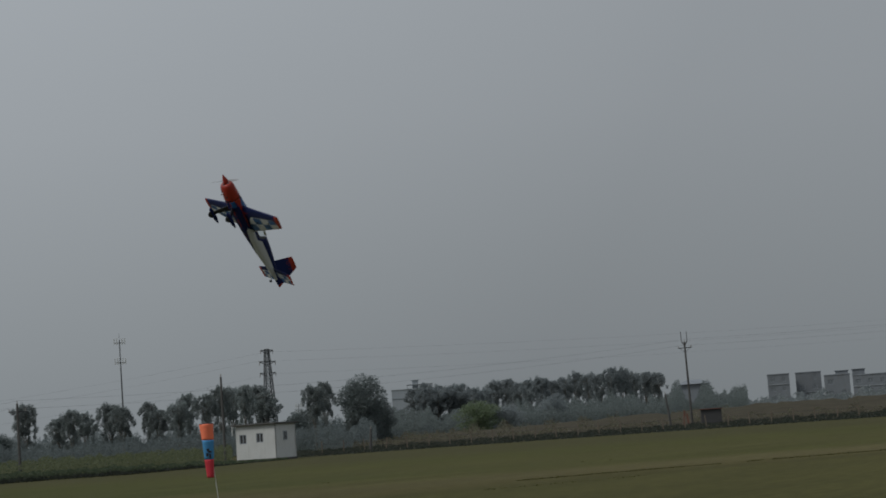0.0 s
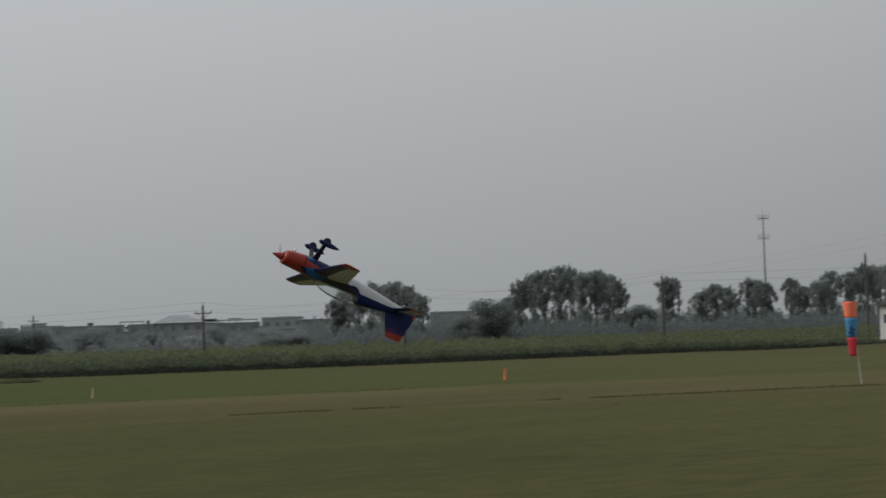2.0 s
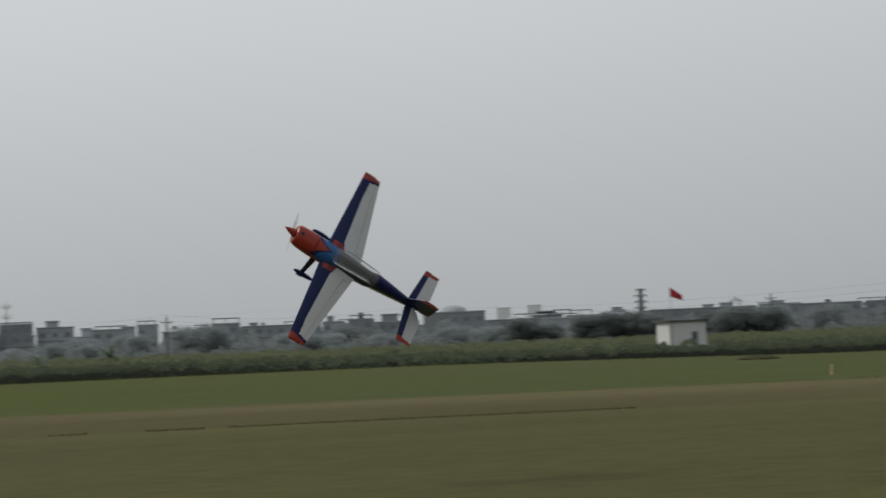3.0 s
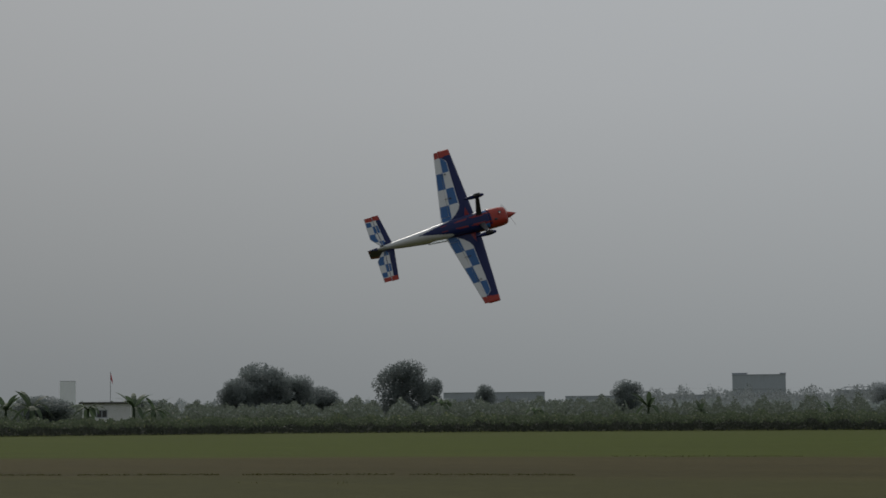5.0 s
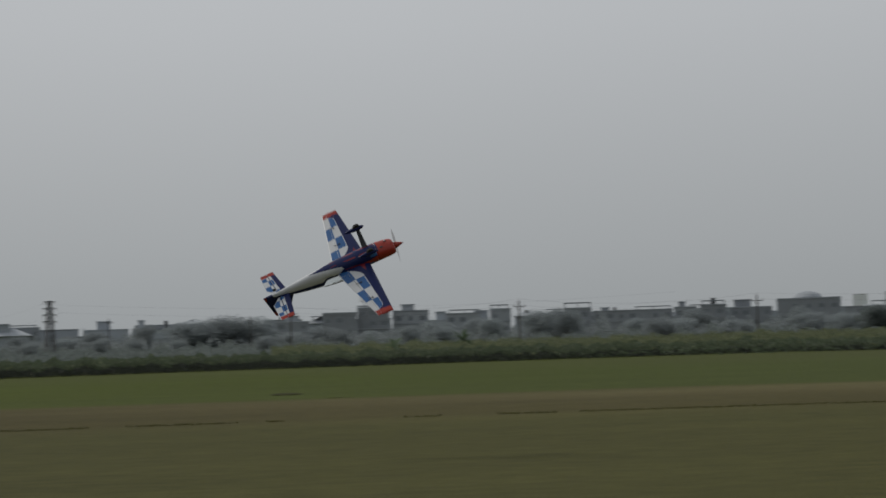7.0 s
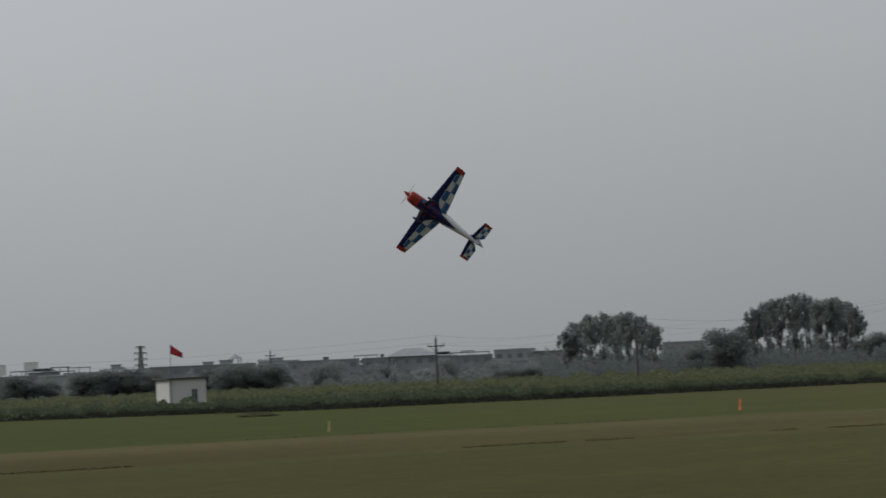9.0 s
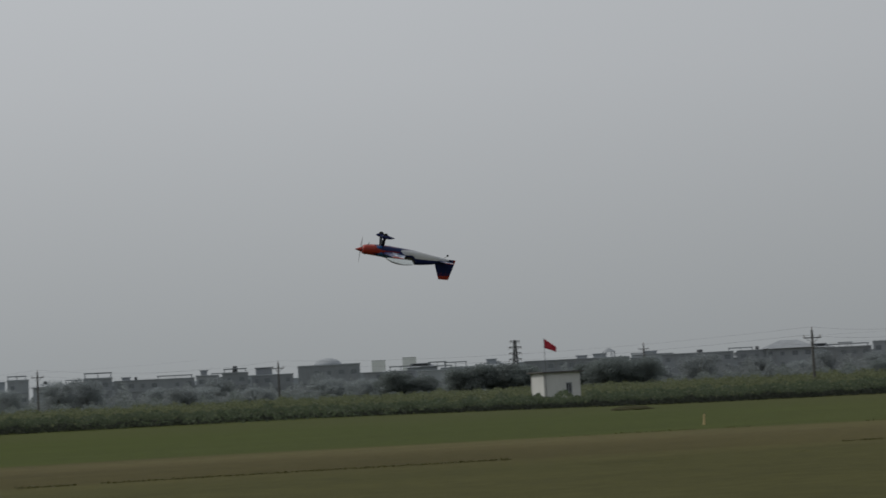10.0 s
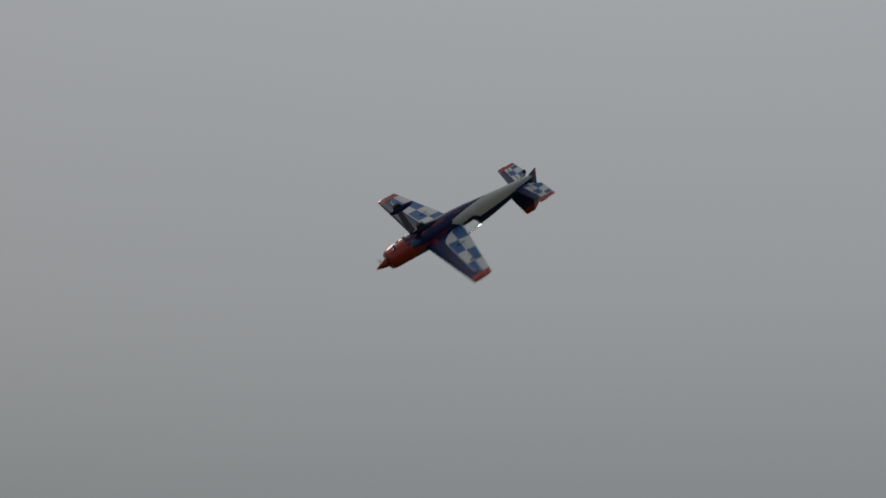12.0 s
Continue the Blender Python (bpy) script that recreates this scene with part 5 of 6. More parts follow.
CG = 380.0


def at(s, y, z):
    return Vector(((CG - s) * UNIT, y * UNIT, z * UNIT))


def lerp_table(table, s):
    xs = [r[0] for r in table]
    return [float(np.interp(s, xs, [r[i] for r in table])) for i in range(1, len(table[0]))]


def loft(stations, table, n=64, power=2.4, colour=None, caps=True):
    """A skin through sections (s, z below, z above, half width); colour(s, y, z, up) names each facet's paint."""
    verts, faces, paint = [], [], []
    for s in stations:
        lo, hi, hw = lerp_table(table, s)
        cz, rz = (lo + hi) / 2, (hi - lo) / 2
        for k in range(n):
            t = 2 * math.pi * (k + 0.5) / n
            c, q = math.cos(t), math.sin(t)
            verts.append((s, hw * math.copysign(abs(c) ** (2 / power), c), cz + rz * math.copysign(abs(q) ** (2 / power), q)))
    for i in range(len(stations) - 1):
        for k in range(n):
            f = (i * n + k, (i + 1) * n + k, (i + 1) * n + (k + 1) % n, i * n + (k + 1) % n)
            faces.append(f)
    if caps:
        faces.append(tuple(range(n)))
        faces.append(tuple(range(len(verts) - n, len(verts)))[::-1])
    for f in faces:
        c = np.mean([verts[i] for i in f], axis=0)
        lo, hi, hw = lerp_table(table, c[0])
        paint.append(colour(c[0], c[1], (c[2] - lo) / max(1, hi - lo), c[2]) if colour else 0)
    return [at(*v) for v in verts], faces, paint


FILM = ["p_red", "p_navy", "p_blue", "p_white", "p_maroon", "p_grey", "p_black", "p_deck"]
RED, NAVY, BLUE, WHITE, MAROON, GREY, BLACK, CARBON = range(8)
FILMS = [M[k] for k in FILM]


def skin(name, verts, faces, paint, parent, label="", flat=False):
    ob = part(name, raw_mesh(name, verts, faces, FILMS, np.array(paint, dtype=np.int32)), None, parent, label)
    return ob if flat else smooth(ob)


def fuselage_paint(s, y, w, z):
    """Orange cowl breaking into blue in jagged points, dark deck, maroon and navy belly, white flanks aft."""
    jag = 10 * math.sin(w * 23 + s * 0.02) + 5 * math.sin(w * 57 + 1.0)
    if w > 0.74:
        tip = 288 - 2.0 * abs(y) + (12 if abs(y) > 40 else 0)
        if s < tip or s < 168 + jag:
            return RED
        if s < tip + 20 or (s < 232 and abs(y) > 26):
            return NAVY
        if s < 350 + 0.5 * abs(y):
            return BLUE
        return CARBON if s < 625 else NAVY
    if w > 0.25:
        if s < 205 + 62 * math.sin(math.pi * (w - 0.25) / 0.5) + 0.6 * jag:
            return RED
        mid, half = 0.50 - 0.0002 * (s - 220), 0.13 * (1 - (s - 220) / 290)
        if abs(w - mid) < half:
            return RED if s < 300 else MAROON
        if s < 345 and w > 0.62:
            return BLUE
        if w > 0.62 - 0.00022 * (s - 330) or s < 430 + 120 * w:
            return NAVY
        return WHITE
    if s < 186 + 0.5 * jag + 0.3 * abs(y):
        return RED
    if s > 700 - 5.0 * abs(y) and s > 470:
        return WHITE
    if abs(abs(y) - 34 + 0.05 * (s - 190)) < 10 * (1 - (s - 190) / 330) + 3 * math.sin(s * 0.05):
        return MAROON
    if abs(y) > 30 and 205 < s < 262:
        return BLUE
    return NAVY


def wing_top(a, c):
    """a: metres out from the root over the half span; c: share of the chord from the front."""
    if a > 0.915 + 0.05 * c:
        return RED
    if a > 0.885 + 0.05 * c:
        return NAVY
    if a < 0.16 and 0.10 < c < 0.62 - 1.6 * a:
        return MAROON if c > 0.22 else RED
    if c < 0.36 + 0.10 * max(0, a - 0.72) * 4 + 0.18 * max(0, 0.2 - a) * 5:
        return NAVY
    return WHITE


def wing_under(a, c):
    if a > 0.925 - 0.02 * c:
        return RED
    edge_c = 0.36
    if a < 0.30:
        edge_c = 0.36 + 0.6 * ((0.30 - a) / 0.24) ** 2
    if a > 0.83:
        edge_c = 0.36 + 0.6 * ((a - 0.83) / 0.10) ** 2.2
    if c < edge_c:
        if a < 0.22 and 0.10 + 0.5 * a < c < 0.42 - 0.9 * a:
            return MAROON
        return NAVY
    if c < edge_c + 0.028:
        return WHITE
    col = int((a - 0.10) / 0.205)
    row = 0 if c < 0.685 else 1
    return BLUE if (col + row) % 2 else WHITE


def tail_top(a, c):
    if a > 0.86 + 0.06 * c:
        return RED
    return NAVY if c < 0.34 else WHITE


def tail_under(a, c):
    if a > 0.87:
        return RED
    if c < 0.30 + 0.5 * max(0, 0.18 - a) * 3:
        return NAVY
    if c < 0.35 or a > 0.84:
        return WHITE
    col = int(a / 0.235)
    row = 0 if c < 0.66 else 1
    return WHITE if (col + row) % 2 else BLUE


def surface(name, parent, side, plan, c_from, c_to, y_from, y_to, z0, thick, top, under, span, n=60, m=18, round_tip=False, pivot=None, label=""):
    """Part of a wing or tail: plan(y) gives leading and trailing edge. It is a closed skin between two shares of the chord."""
    verts, faces, paint = [], [], []
    ring = [(c, 1) for c in np.linspace(c_to, c_from, m)] + [(c, -1) for c in np.linspace(c_from, c_to, m)[1 if c_from == 0 else 0:]]
    if c_to >= 0.999:
        ring = ring[:-1]
    for i in range(n + 1):
        y = y_from + (y_to - y_from) * i / n
        le, te = plan(y)
        taper = 1.0
        if round_tip and y > y_to - 14:
            taper = math.sqrt(max(0.02, 1 - ((y - y_to + 14) / 14) ** 2))
        for c, sg in ring:
            prof = 5 * (0.2969 * math.sqrt(max(c, 0)) - 0.1260 * c - 0.3516 * c * c + 0.2843 * c ** 3 - 0.1015 * c ** 4)
            h = max(0.6, thick * (te - le) * prof) * taper
            verts.append((le + (te - le) * c, side * y, z0 + sg * h))
    k = len(ring)
    for i in range(n):
        for j in range(k):
            q = (j + 1) % k
            f = (i * k + j, i * k + q, (i + 1) * k + q, (i + 1) * k + j)
            faces.append(f if side > 0 else f[::-1])
            y = y_from + (y_to - y_from) * (i + 0.5) / n
            (c0, s0), (c1, s1) = ring[j], ring[q]
            cc, a = (c0 + c1) / 2, y / span
            paint.append(top(a, cc) if s0 + s1 > 0 else under(a, cc) if s0 + s1 < 0 else (NAVY if cc < 0.1 else WHITE))
    for i in (0, n):
        faces.append(tuple(range(i * k, (i + 1) * k)) if (i == 0) == (side < 0) else tuple(range(i * k, (i + 1) * k))[::-1])
        paint.append(top(y_to / span if i else y_from / span, 0.5))
    pv = at(*pivot) if pivot else Vector((0, 0, 0))
    ob = skin(name, [at(*v) - pv for v in verts], faces, paint, parent, label, flat=True)
    ob.location = pv
    return ob


def teardrop(length, height_, half, n=14, m=16):
    verts, faces = [], []
    for i in range(n + 1):
        u = i / n
        r = (math.sqrt(max(u, 0)) * (1 - u) ** 0.75) * 1.75 + 0.01
        for k in range(m):
            t = 2 * math.pi * k / m
            verts.append(((u - 0.42) * -length * UNIT, half * r * math.cos(t) * UNIT, (height_ * r * math.sin(t) + 4 * u) * UNIT))
    for i in range(n):
        for k in range(m):
            a, b = i * m + k, i * m + (k + 1) % m
            faces.append((a, b, b + m, a + m))
    faces.append(tuple(range(m))[::-1])
    faces.append(tuple(range(n * m, (n + 1) * m)))
    return verts, faces


def aeroplane():
    e = empty_at("model_aeroplane", Matrix.Identity(4))
    tagged(e, "aerobatic model aeroplane in orange, navy and white with blue checked undersides", "model plane")
    hull = [(75, -44, 30, 49), (80, -50, 34, 55), (92, -57, 36, 60), (120, -64, 38, 64), (155, -68, 39, 66), (200, -73, 41, 67), (270, -77, 45, 67), (324, -76, 50, 65), (345, -76, 46, 64),
            (380, -74, 38, 61), (500, -68, 34, 54), (590, -61, 33, 48), (606, -60, 50, 46), (626, -58, 84, 45), (700, -52, 76, 38), (800, -38, 60, 28), (860, -30, 46, 22),
            (910, -23, 36, 17), (960, -17, 27, 11), (992, -13, 20, 6)]
    cowl_end = 212
    v, f, p = loft(list(np.linspace(cowl_end + 1, 992, 170)), hull, colour=fuselage_paint)
    skin("fuselage", v, f, p, e)
    v, f, p = loft([75, 79, 86, 95, 108, 124, 145, 170, 195, cowl_end], hull, colour=fuselage_paint)
    cowl = skin("cowl", v, f, p, e, "orange-red engine cowl")
    bm = bmesh.new()
    for y in (-24, 24):
        bmesh.ops.create_uvsphere(bm, u_segments=14, v_segments=8, radius=1.0, matrix=Matrix.Translation(at(76, y, -6)) @ Matrix.Diagonal((5 * UNIT, 14 * UNIT, 11 * UNIT, 1)))
    bmesh.ops.create_uvsphere(bm, u_segments=14, v_segments=8, radius=1.0, matrix=Matrix.Translation(at(77, 0, -34)) @ Matrix.Diagonal((5 * UNIT, 20 * UNIT, 7 * UNIT, 1)))
    part("air_intake", bm, M["p_black"], cowl, "dark cooling intakes")
    for s_, y, z in ((104, -10, 36.5), (168, 24, -66), (128, -18, -62.5)):
        bm = bmesh.new()
        bmesh.ops.create_uvsphere(bm, u_segments=14, v_segments=8, radius=1.0, matrix=Matrix.Translation(at(s_, y, z)) @ Matrix.Diagonal((15 * UNIT, 9 * UNIT, 3.5 * UNIT, 1)))
        part("vent_hole", bm, M["p_black"], cowl, "dark oval vent in the cowl")
    bm = bmesh.new()
    rod(bm, at(133, -8, -60), at(133, -8, -84), 5 * UNIT, seg=8)
    part("exhaust_stub", bm, M["chrome"], cowl, "small metal exhaust stub")
    # spinner
    verts, faces = [], []
    n, m = 12, 20
    for i in range(n + 1):
        u = i / n
        r = 25 * (0.72 * u + 0.28 * math.sin(math.pi / 2 * u)) ** 0.9 + 0.3
        for k in range(m):
            t = 2 * math.pi * k / m
            verts.append(at(70 * u, r * math.cos(t), r * math.sin(t) - 6 * u))
    for i in range(n):
        for k in range(m):
            a, b = i * m + k, i * m + (k + 1) % m
            faces.append((a, b, b + m, a + m))
    faces.append(tuple(range(n * m, (n + 1) * m)))
    smooth(part("spinner", raw_mesh("spinner", verts, faces, M["p_red"]), None, e, "pointed orange-red spinner"))
    # propeller, about its own axis
    verts, faces = [], []
    for sg in (1, -1):
        base = len(verts)
        for i in range(12):
            u = i / 11
            y = sg * (8 + 132 * u)
            w = 9 * math.sin(math.pi * (0.12 + 0.82 * u)) + 1.5
            tw = radians(62 - 44 * u)
            for k, (dx, th) in enumerate(((-1, 0), (0, 1), (1, 0), (0, -1))):
                cx, cn = dx * w, th * 1.8
                verts.append(((cx * math.sin(tw) + cn * math.cos(tw)) * UNIT, y * UNIT, sg * (cx * math.cos(tw) - cn * math.sin(tw)) * UNIT))
        for i in range(11):
            for k in range(4):
                a, b = base + i * 4 + k, base + i * 4 + (k + 1) % 4
                faces.append((a, b, b + 4, a + 4))
        faces.append(tuple(base + k for k in range(4)))
        faces.append(tuple(base + 44 + k for k in range(4)))
    prop = part("propeller", raw_mesh("propeller", verts, faces, M["blade"]), None, e, "two-bladed dark propeller spinning to a faint blur")
    prop.location = at(58, 0, -5)
    # canopy
    glass = [(327, 40, 51, 30), (345, 36, 66, 48), (390, 34, 88, 54), (440, 32, 99, 54), (483, 31, 103, 52), (540, 31, 100, 49), (600, 32, 90, 46), (624, 40, 85, 44)]
    v, f, p = loft(list(np.linspace(327, 624, 30)), glass, 30, 2.0, caps=False)
    o = smooth(part("canopy", raw_mesh("canopy", v, f, M["canopy"]), None, e, "clear bubble canopy"))
    o.visible_shadow = False
    # wings
    plan = lambda y: (278 + (300.2 - 278) * max(0, y - 60) / 491.7, 515 - (515 - 407.8) * max(0, y - 60) / 491.7)
    for side, nm in ((1, "wing"), (-1, "wing")):
        w = surface(nm, e, side, plan, 0.0, 0.745, 30, 551.7, 0, 0.155, wing_top, wing_under, 551.7, 96, 34, True)
        surface("aileron", w, side, plan, 0.755, 1.0, 92, 545, 0, 0.155, wing_top, wing_under, 551.7, 96, 12)
        surface("wing_root", w, side, plan, 0.745, 1.0, 30, 90, 0, 0.155, wing_top, wing_under, 551.7, 8, 8)
        for y in (210, 380):
            b = bmesh.new()
            le, te = plan(y)
            rod(b, at(le + (te - le) * 0.60, side * y, -12), at(le + (te - le) * 0.80, side * y, -15), 1.6 * UNIT, seg=5)
            box(b, *sorted((at(le + (te - le) * 0.57, 0, 0).x, at(le + (te - le) * 0.61, 0, 0).x)), (side * y - 5) * UNIT, (side * y + 5) * UNIT, -17 * UNIT, -9 * UNIT)
            part("servo_linkage", b, M["p_black"], w)
    # tail
    tplan = lambda y: (866 + (903.6 - 866) * y / 229.2, 1006 - 3 * y / 229.2)
    eplan = lambda y: (tplan(y)[0] + 0.475 * (tplan(y)[1] - tplan(y)[0]), tplan(y)[1] - 0.95 * max(0, 78 - y))
    moving = {"elevator": []}
    for side in (1, -1):
        st = surface("tailplane", e, side, tplan, 0.0, 0.46, 8, 229.2, 12, 0.07, tail_top, tail_under, 229.2, 50, 16)
        el = surface("elevator", st, side, eplan, 0.0, 1.0, 24, 227, 12, 0.035, lambda a, c: tail_top(a, 0.475 + 0.525 * c),
                     lambda a, c: tail_under(a, 0.475 + 0.525 * c), 229.2, 50, 16)
        moving["elevator"].append(el)
    for name, lab in (("fin", ""), ("rudder", "navy rudder with orange tips")):
        verts, faces, paint = [], [], []
        # a grid over the panel between its front and back edges
        nz, nx = 40, 16
        front = [(838, 52), (896, 198)] if name == "fin" else [(982.6, -14), (944.6, 197)]
        back = [(982, -4), (944, 196)] if name == "fin" else [(1051, -14), (999, 193)]
        for sg in (1, -1):
            for i in range(nz + 1):
                for j in range(nx + 1):
                    u, w = i / nz, j / nx
                    a = Vector(front[0]).lerp(Vector(front[1]), u)
                    b = Vector(back[0]).lerp(Vector(back[1]), u)
                    c = a.lerp(b, w)
                    half = 7.5 * (math.sqrt(max(0.02, w)) if name == "fin" else (1 - w) + 0.12)
                    verts.append((c.x, sg * half * (1 - 0.35 * u), c.y))
        N = (nz + 1) * (nx + 1)
        for sg in (0, 1):
            for i in range(nz):
                for j in range(nx):
                    q = sg * N + i * (nx + 1) + j
                    f = (q, q + 1, q + nx + 2, q + nx + 1)
                    faces.append(f if sg else f[::-1])
                    s_, z_ = verts[q][0], verts[q][2]
                    red = z_ > 160 - 0.10 * (s_ - 900) or (s_ > 1028 and z_ < 22 + 0.5 * (s_ - 1028))
                    paint.append(RED if red else MAROON if (z_ > 128 and (s_ + z_ * 2) % 38 < 7) else NAVY)
        rim = [i * (nx + 1) for i in range(nz + 1)] + [nz * (nx + 1) + j for j in range(1, nx + 1)] + [i * (nx + 1) + nx for i in range(nz - 1, -1, -1)] + [j for j in range(nx - 1, 0, -1)]
        for a, b in zip(rim, rim[1:] + rim[:1]):
            faces.append((a, b, b + N, a + N))
            paint.append(RED if verts[a][2] > 165 else NAVY)
        moving[name] = skin(name, [at(*q) for q in verts], faces, paint, e, lab, flat=True)
    # undercarriage
    for side in (1, -1):
        verts, faces = [], []
        for i in range(11):
            u = i / 10
            y = side * (30 + 96 * u)
            z = -72 - 92 * u ** 1.25
            wd = 20 - 8 * u
            for dx, dz in ((-wd, 2.2), (wd, 2.2), (wd, -2.2), (-wd, -2.2)):
                verts.append(at(268 + dx, y + side * dz * 0.7, z + dz))
        for i in range(10):
            for k in range(4):
                a, b = i * 4 + k, i * 4 + (k + 1) % 4
                faces.append((a, b, b + 4, a + 4))
        faces += [(0, 1, 2, 3), (40, 41, 42, 43)]
        leg = part("gear_leg", raw_mesh("gear_leg", verts, faces, M["p_black"]), None, e, "bowed black undercarriage leg")
        v, f = teardrop(150, 24, 19)
        pant = smooth(part("wheel_pant", raw_mesh("wheel_pant", v, f, M["p_navy"]), None, leg, "dark navy wheel spat"))
        pant.location = at(280, side * 133, -166)
        bm = bmesh.new()
        bmesh.ops.create_cone(bm, cap_ends=True, segments=20, radius1=25 * UNIT, radius2=25 * UNIT, depth=16 * UNIT, matrix=Matrix.Translation(at(272, side * 133, -178)) @ Matrix.Rotation(radians(90), 4, "X"))
        part("wheel", bm, M["rubber"], leg, "small black wheel")
    bm = bmesh.new()
    rod(bm, at(925, 0, -20), at(958, 0, -46), 2.4 * UNIT, seg=6)
    tl = part("tailwheel_strut", bm, M["chrome"], e)
    bm = bmesh.new()
    bmesh.ops.create_cone(bm, cap_ends=True, segments=14, radius1=11 * UNIT, radius2=11 * UNIT, depth=6 * UNIT, matrix=Matrix.Translation(at(960, 0, -52)) @ Matrix.Rotation(radians(90), 4, "X"))
    part("tailwheel", bm, M["rubber"], tl)
    return e, prop, moving


aircraft, propeller, controls = aeroplane()


def swing(a, b, edge, way, degrees):
    """A hinged surface turned about the line a to b, so that its free edge goes towards way."""
    a, b, edge = at(*a), at(*b), at(*edge)
    axis = (b - a).normalized()
    sign = 1.0 if axis.cross(edge - a).dot(Vector(way)) > 0 else -1.0
    return Matrix.Translation(a) @ Matrix.Rotation(radians(sign * degrees), 4, axis) @ Matrix.Translation(-a)


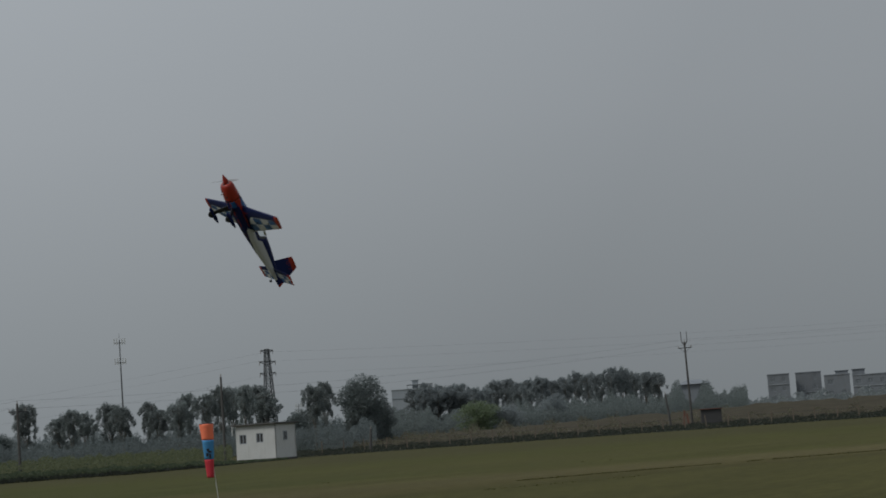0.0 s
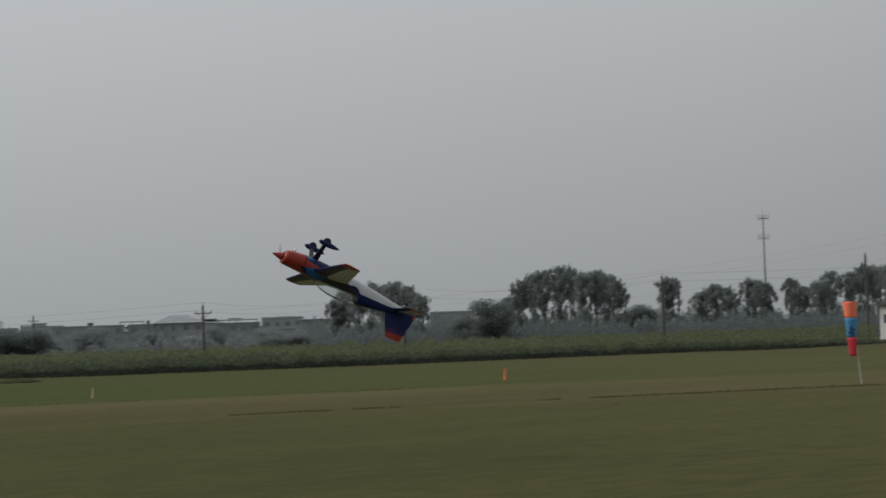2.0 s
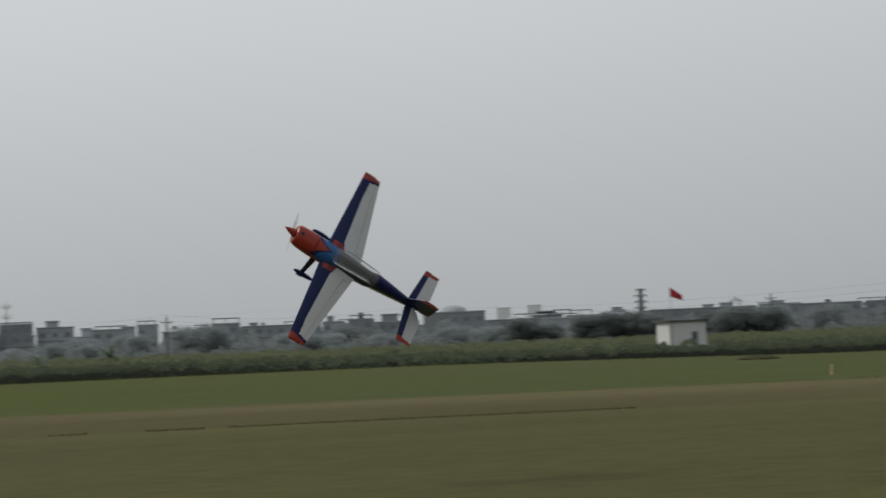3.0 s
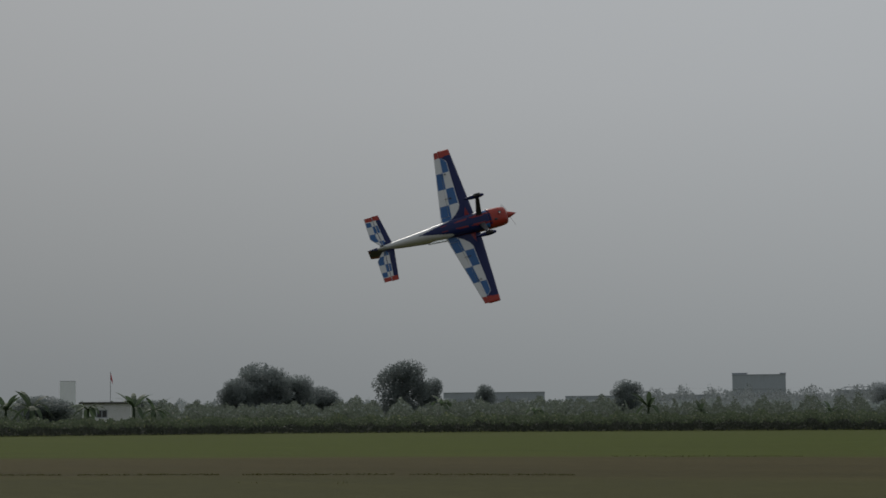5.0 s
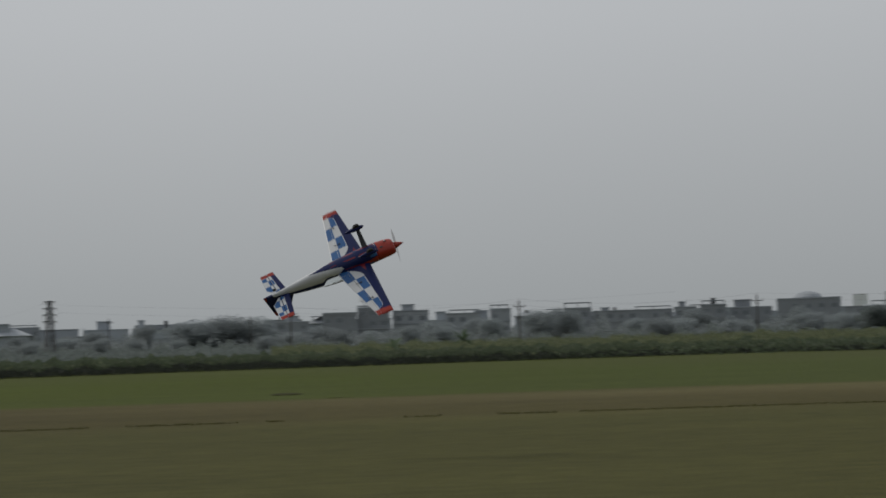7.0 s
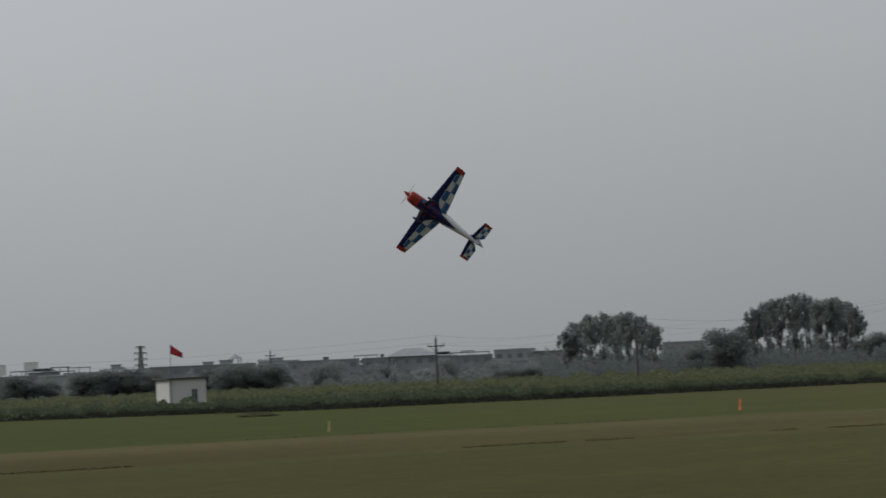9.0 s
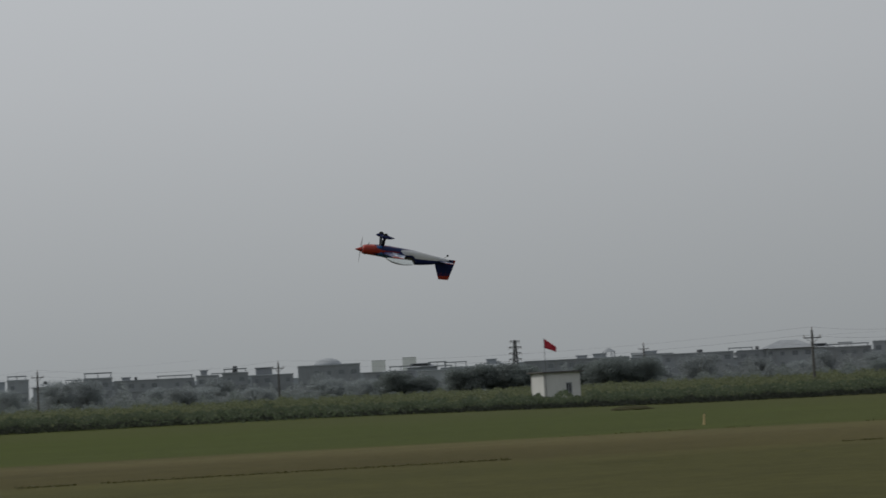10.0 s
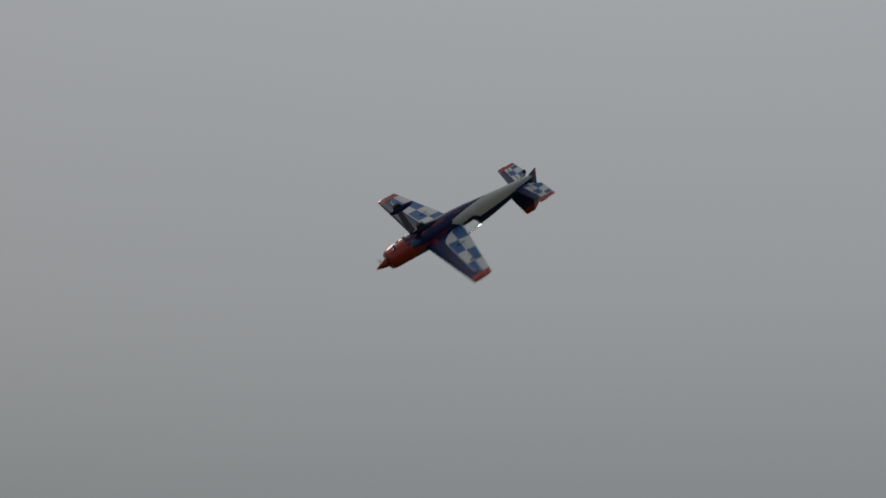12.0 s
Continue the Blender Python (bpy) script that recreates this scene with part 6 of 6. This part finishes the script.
def motions():
    """The aeroplane's flight, its propeller's turning, and the tail's rudder and elevators."""
    walk(aircraft, [
        (0.0, pose(13.560, 28.106, 5.252, -25.9, -53.1, -154.3)),
        (0.1, pose(13.721, 28.522, 5.364, -42.8, -39.1, -149.9)),
        (0.2, pose(14.116, 28.854, 5.537, -74.0, -26.3, -152.2)),
        (0.3, pose(14.433, 29.079, 5.705, -100.8, -15.1, -154.9)),
        (0.4, pose(14.425, 29.069, 5.671, -125.8, -9.0, -160.8)),
        (0.5, pose(14.116, 28.854, 5.467, -146.8, -9.5, -167.3)),
        (0.6, pose(13.728, 28.557, 5.212, -159.7, -12.2, -171.0)),
        (0.7, pose(13.243, 28.363, 4.983, -169.1, -12.5, -171.3)),
        (0.8, pose(12.654, 28.058, 4.735, -172.4, -13.7, -171.5)),
        (0.9, pose(12.052, 27.727, 4.472, -175.7, -15.0, -171.7)),
        (1.0, pose(11.410, 27.471, 4.223, -179.1, -16.4, -171.5)),
        (1.1, pose(10.740, 27.297, 3.993, -179.0, -17.4, -171.4)),
        (1.2, pose(10.068, 27.144, 3.768, -178.9, -18.5, -171.1)),
        (1.3, pose(9.388, 26.998, 3.552, -178.8, -19.5, -170.8)),
        (1.4, pose(8.690, 26.847, 3.351, -178.6, -20.6, -170.4)),
        (1.5, pose(7.968, 26.677, 3.168, -178.5, -21.7, -170.0)),
        (1.6, pose(7.217, 26.480, 3.005, -178.3, -22.3, -170.0)),
        (1.7, pose(6.443, 26.262, 2.859, -178.1, -22.8, -170.0)),
        (1.8, pose(5.662, 26.030, 2.727, -177.9, -23.4, -169.9)),
        (1.9, pose(4.887, 25.791, 2.608, -177.7, -23.9, -169.8)),
        (2.0, pose(4.129, 25.556, 2.499, -177.5, -24.3, -169.8)),
        (2.1, pose(3.346, 25.392, 2.414, 174.6, -25.0, -170.0)),
        (2.2, pose(2.514, 25.293, 2.385, 166.6, -25.9, -170.1)),
        (2.3, pose(1.638, 25.283, 2.471, 144.7, -25.6, -169.5)),
        (2.4, pose(0.756, 25.423, 2.504, 118.2, -30.9, -164.3)),
        (2.5, pose(-0.156, 25.328, 2.509, 96.0, -35.8, -168.6)),
        (2.6, pose(-1.096, 25.017, 2.486, 55.8, -38.5, -159.3)),
        (2.7, pose(-2.059, 24.477, 2.510, 20.7, -37.2, -149.6)),
        (2.8, pose(-3.003, 23.892, 2.544, -10.8, -35.6, -147.5)),
        (2.9, pose(-3.931, 23.480, 2.628, -53.8, -32.6, -139.1)),
        (3.0, pose(-4.760, 22.950, 2.665, -86.4, -30.8, -143.0)),
        (3.1, pose(-5.575, 22.337, 2.632, -133.3, -27.4, -143.7)),
        (3.2, pose(-6.485, 21.616, 2.649, -166.6, -26.4, -144.3)),
        (3.5, pose(-10.691, 20.622, 2.972, -161.0, -30.5, -153.1)),
        (3.8, pose(-14.885, 18.678, 3.335, -143.8, -36.7, -177.7)),
        (4.1, pose(-18.527, 16.086, 3.676, -120.1, -35.0, 149.8)),
        (4.4, pose(-21.304, 13.448, 3.922, -103.4, -25.1, 124.7)),
        (4.8, pose(-23.585, 11.170, 3.970, -96.4, -16.4, 111.8)),
        (4.9, pose(-24.042, 11.210, 4.050, -100.4, -15.2, 96.0)),
        (5.0, pose(-24.400, 11.520, 4.109, -104.4, -15.1, 79.1)),
        (5.1, pose(-24.723, 12.059, 4.174, -103.7, -15.6, 72.2)),
        (5.2, pose(-25.054, 12.686, 4.246, -102.9, -16.0, 64.9)),
        (5.3, pose(-25.324, 13.386, 4.309, -102.1, -16.3, 57.3)),
        (5.4, pose(-25.470, 14.134, 4.347, -101.2, -16.4, 49.6)),
        (5.5, pose(-25.431, 14.889, 4.346, -100.3, -16.5, 41.9)),
        (5.6, pose(-25.189, 15.626, 4.301, -99.9, -16.6, 41.7)),
        (5.7, pose(-24.782, 16.353, 4.223, -99.5, -16.6, 41.4)),
        (5.8, pose(-24.239, 17.072, 4.120, -99.1, -16.6, 41.1)),
        (5.9, pose(-23.586, 17.790, 4.000, -98.8, -16.7, 40.8)),
        (6.0, pose(-22.849, 18.514, 3.870, -98.4, -16.7, 40.3)),
        (6.1, pose(-21.900, 19.232, 3.702, -91.7, -15.8, 42.6)),
        (6.2, pose(-20.702, 19.944, 3.496, -85.0, -15.3, 44.8)),
        (6.3, pose(-19.411, 20.688, 3.292, -78.2, -15.4, 46.7)),
        (6.4, pose(-18.191, 21.474, 3.081, -53.4, -16.4, 33.5)),
        (6.5, pose(-16.718, 22.187, 2.818, -15.3, -20.5, 33.9)),
        (6.6, pose(-15.345, 23.033, 2.737, 33.3, -27.0, 29.0)),
        (6.7, pose(-14.133, 23.884, 2.726, 76.9, -29.1, 26.3)),
        (6.8, pose(-12.816, 24.712, 2.700, 141.1, -25.5, 25.6)),
        (6.9, pose(-11.581, 25.566, 2.691, -173.2, -21.5, 17.9)),
        (7.0, pose(-10.370, 26.253, 2.778, -134.6, -21.1, 28.7)),
        (7.1, pose(-9.191, 27.007, 2.882, -76.0, -24.1, 28.1)),
        (7.2, pose(-7.835, 27.569, 2.897, -33.0, -24.8, 25.3)),
        (7.5, pose(-3.921, 31.009, 3.157, -37.4, -34.1, 16.6)),
        (7.8, pose(0.273, 33.840, 3.598, -41.0, -58.3, -7.4)),
        (8.1, pose(3.957, 36.202, 4.147, 30.6, -78.3, -108.9)),
        (8.4, pose(6.245, 38.486, 4.697, 73.0, -55.3, -178.7)),
        (8.8, pose(5.370, 42.096, 5.190, 70.5, -38.3, 164.7)),
        (8.9, pose(4.943, 42.425, 5.304, 74.8, -38.3, 168.3)),
        (9.0, pose(4.261, 42.798, 5.338, 64.6, -36.4, -171.6)),
        (9.1, pose(3.611, 42.609, 5.305, 44.0, -36.9, -165.5)),
        (9.2, pose(2.891, 42.361, 5.264, 16.4, -32.4, -158.4)),
        (9.3, pose(2.098, 42.412, 5.173, -6.5, -30.1, -154.7)),
        (9.4, pose(1.276, 42.632, 5.179, -28.6, -25.7, -152.9)),
        (9.5, pose(0.432, 42.804, 5.178, -57.3, -20.0, -149.8)),
        (9.6, pose(-0.406, 42.724, 5.129, -88.3, -16.4, -150.8)),
        (9.7, pose(-1.366, 42.264, 4.971, -128.5, -13.6, -152.4)),
        (9.8, pose(-2.420, 41.673, 4.775, -163.6, -10.2, -152.2)),
        (9.9, pose(-3.517, 41.296, 4.632, 179.2, -8.9, -153.4)),
        (10.0, pose(-4.624, 41.067, 4.566, 170.4, -9.1, -162.1)),
        (10.1, pose(-5.805, 40.953, 4.473, 171.3, -8.4, -161.0)),
        (10.2, pose(-7.051, 40.234, 4.383, 172.1, -7.7, -159.5)),
        (10.3, pose(-8.132, 38.577, 4.294, 171.8, -8.3, -158.0)),
        (10.4, pose(-9.035, 36.426, 4.213, 171.4, -8.8, -156.4)),
        (10.5, pose(-9.629, 33.455, 4.219, 170.8, -9.3, -154.6)),
        (10.6, pose(-9.571, 28.952, 4.269, 170.0, -9.5, -152.7)),
        (10.7, pose(-8.871, 23.755, 4.257, 169.1, -9.8, -150.8)),
        (10.8, pose(-8.210, 19.776, 4.173, 168.4, -10.1, -148.8)),
        (10.9, pose(-8.721, 18.778, 4.254, 167.9, -9.6, -146.5)),
        (11.0, pose(-9.866, 18.917, 4.425, 167.7, -9.2, -144.3)),
        (11.1, pose(-10.837, 18.430, 4.555, 167.1, -11.0, -141.4)),
        (11.2, pose(-11.763, 17.836, 4.661, 147.6, -28.1, -144.7)),
        (11.3, pose(-12.596, 17.278, 4.889, 115.9, -49.5, -144.0)),
        (11.4, pose(-13.379, 16.856, 5.240, 28.1, -65.7, -107.9)),
        (11.5, pose(-14.157, 16.502, 5.690, -39.1, -56.3, -69.7)),
        (11.6, pose(-14.784, 16.369, 6.052, -78.1, -33.7, -59.2)),
        (11.7, pose(-15.027, 16.185, 6.267, -106.2, -12.6, -71.2)),
        (11.8, pose(-14.973, 15.801, 6.253, -140.8, 6.0, -86.7)),
        (11.9, pose(-15.054, 15.218, 6.070, -177.3, 26.9, -100.7)),
        (12.0, pose(-15.149, 14.758, 5.765, 141.0, 30.5, -123.8)),
    ])
    hub = propeller.location.copy()
    walk(propeller, [(i / 30, pose(hub.x, hub.y, hub.z, 86.0 * i + 20.0, 0, 0)) for i in range(361)])
    walk(controls["rudder"], [(t, swing((982.6, 0, -14), (944.6, 0, 197), (1051, 0, -14), (0, 1, 0), d))
                              for t, d in ((0.0, 0.0), (11.3, 0.0), (11.5, 32.0), (11.7, 18.0), (11.9, 30.0), (12.0, 30.0))])
    for el in controls["elevator"]:
        walk(el, [(t, swing((940, -20, 12), (940, 20, 12), (1005, 0, 12), (0, 0, -1), d))
                  for t, d in ((0.0, 0.0), (11.3, 0.0), (11.5, 24.0), (11.7, 4.0), (11.9, 0.0), (12.0, 0.0))])


motions()
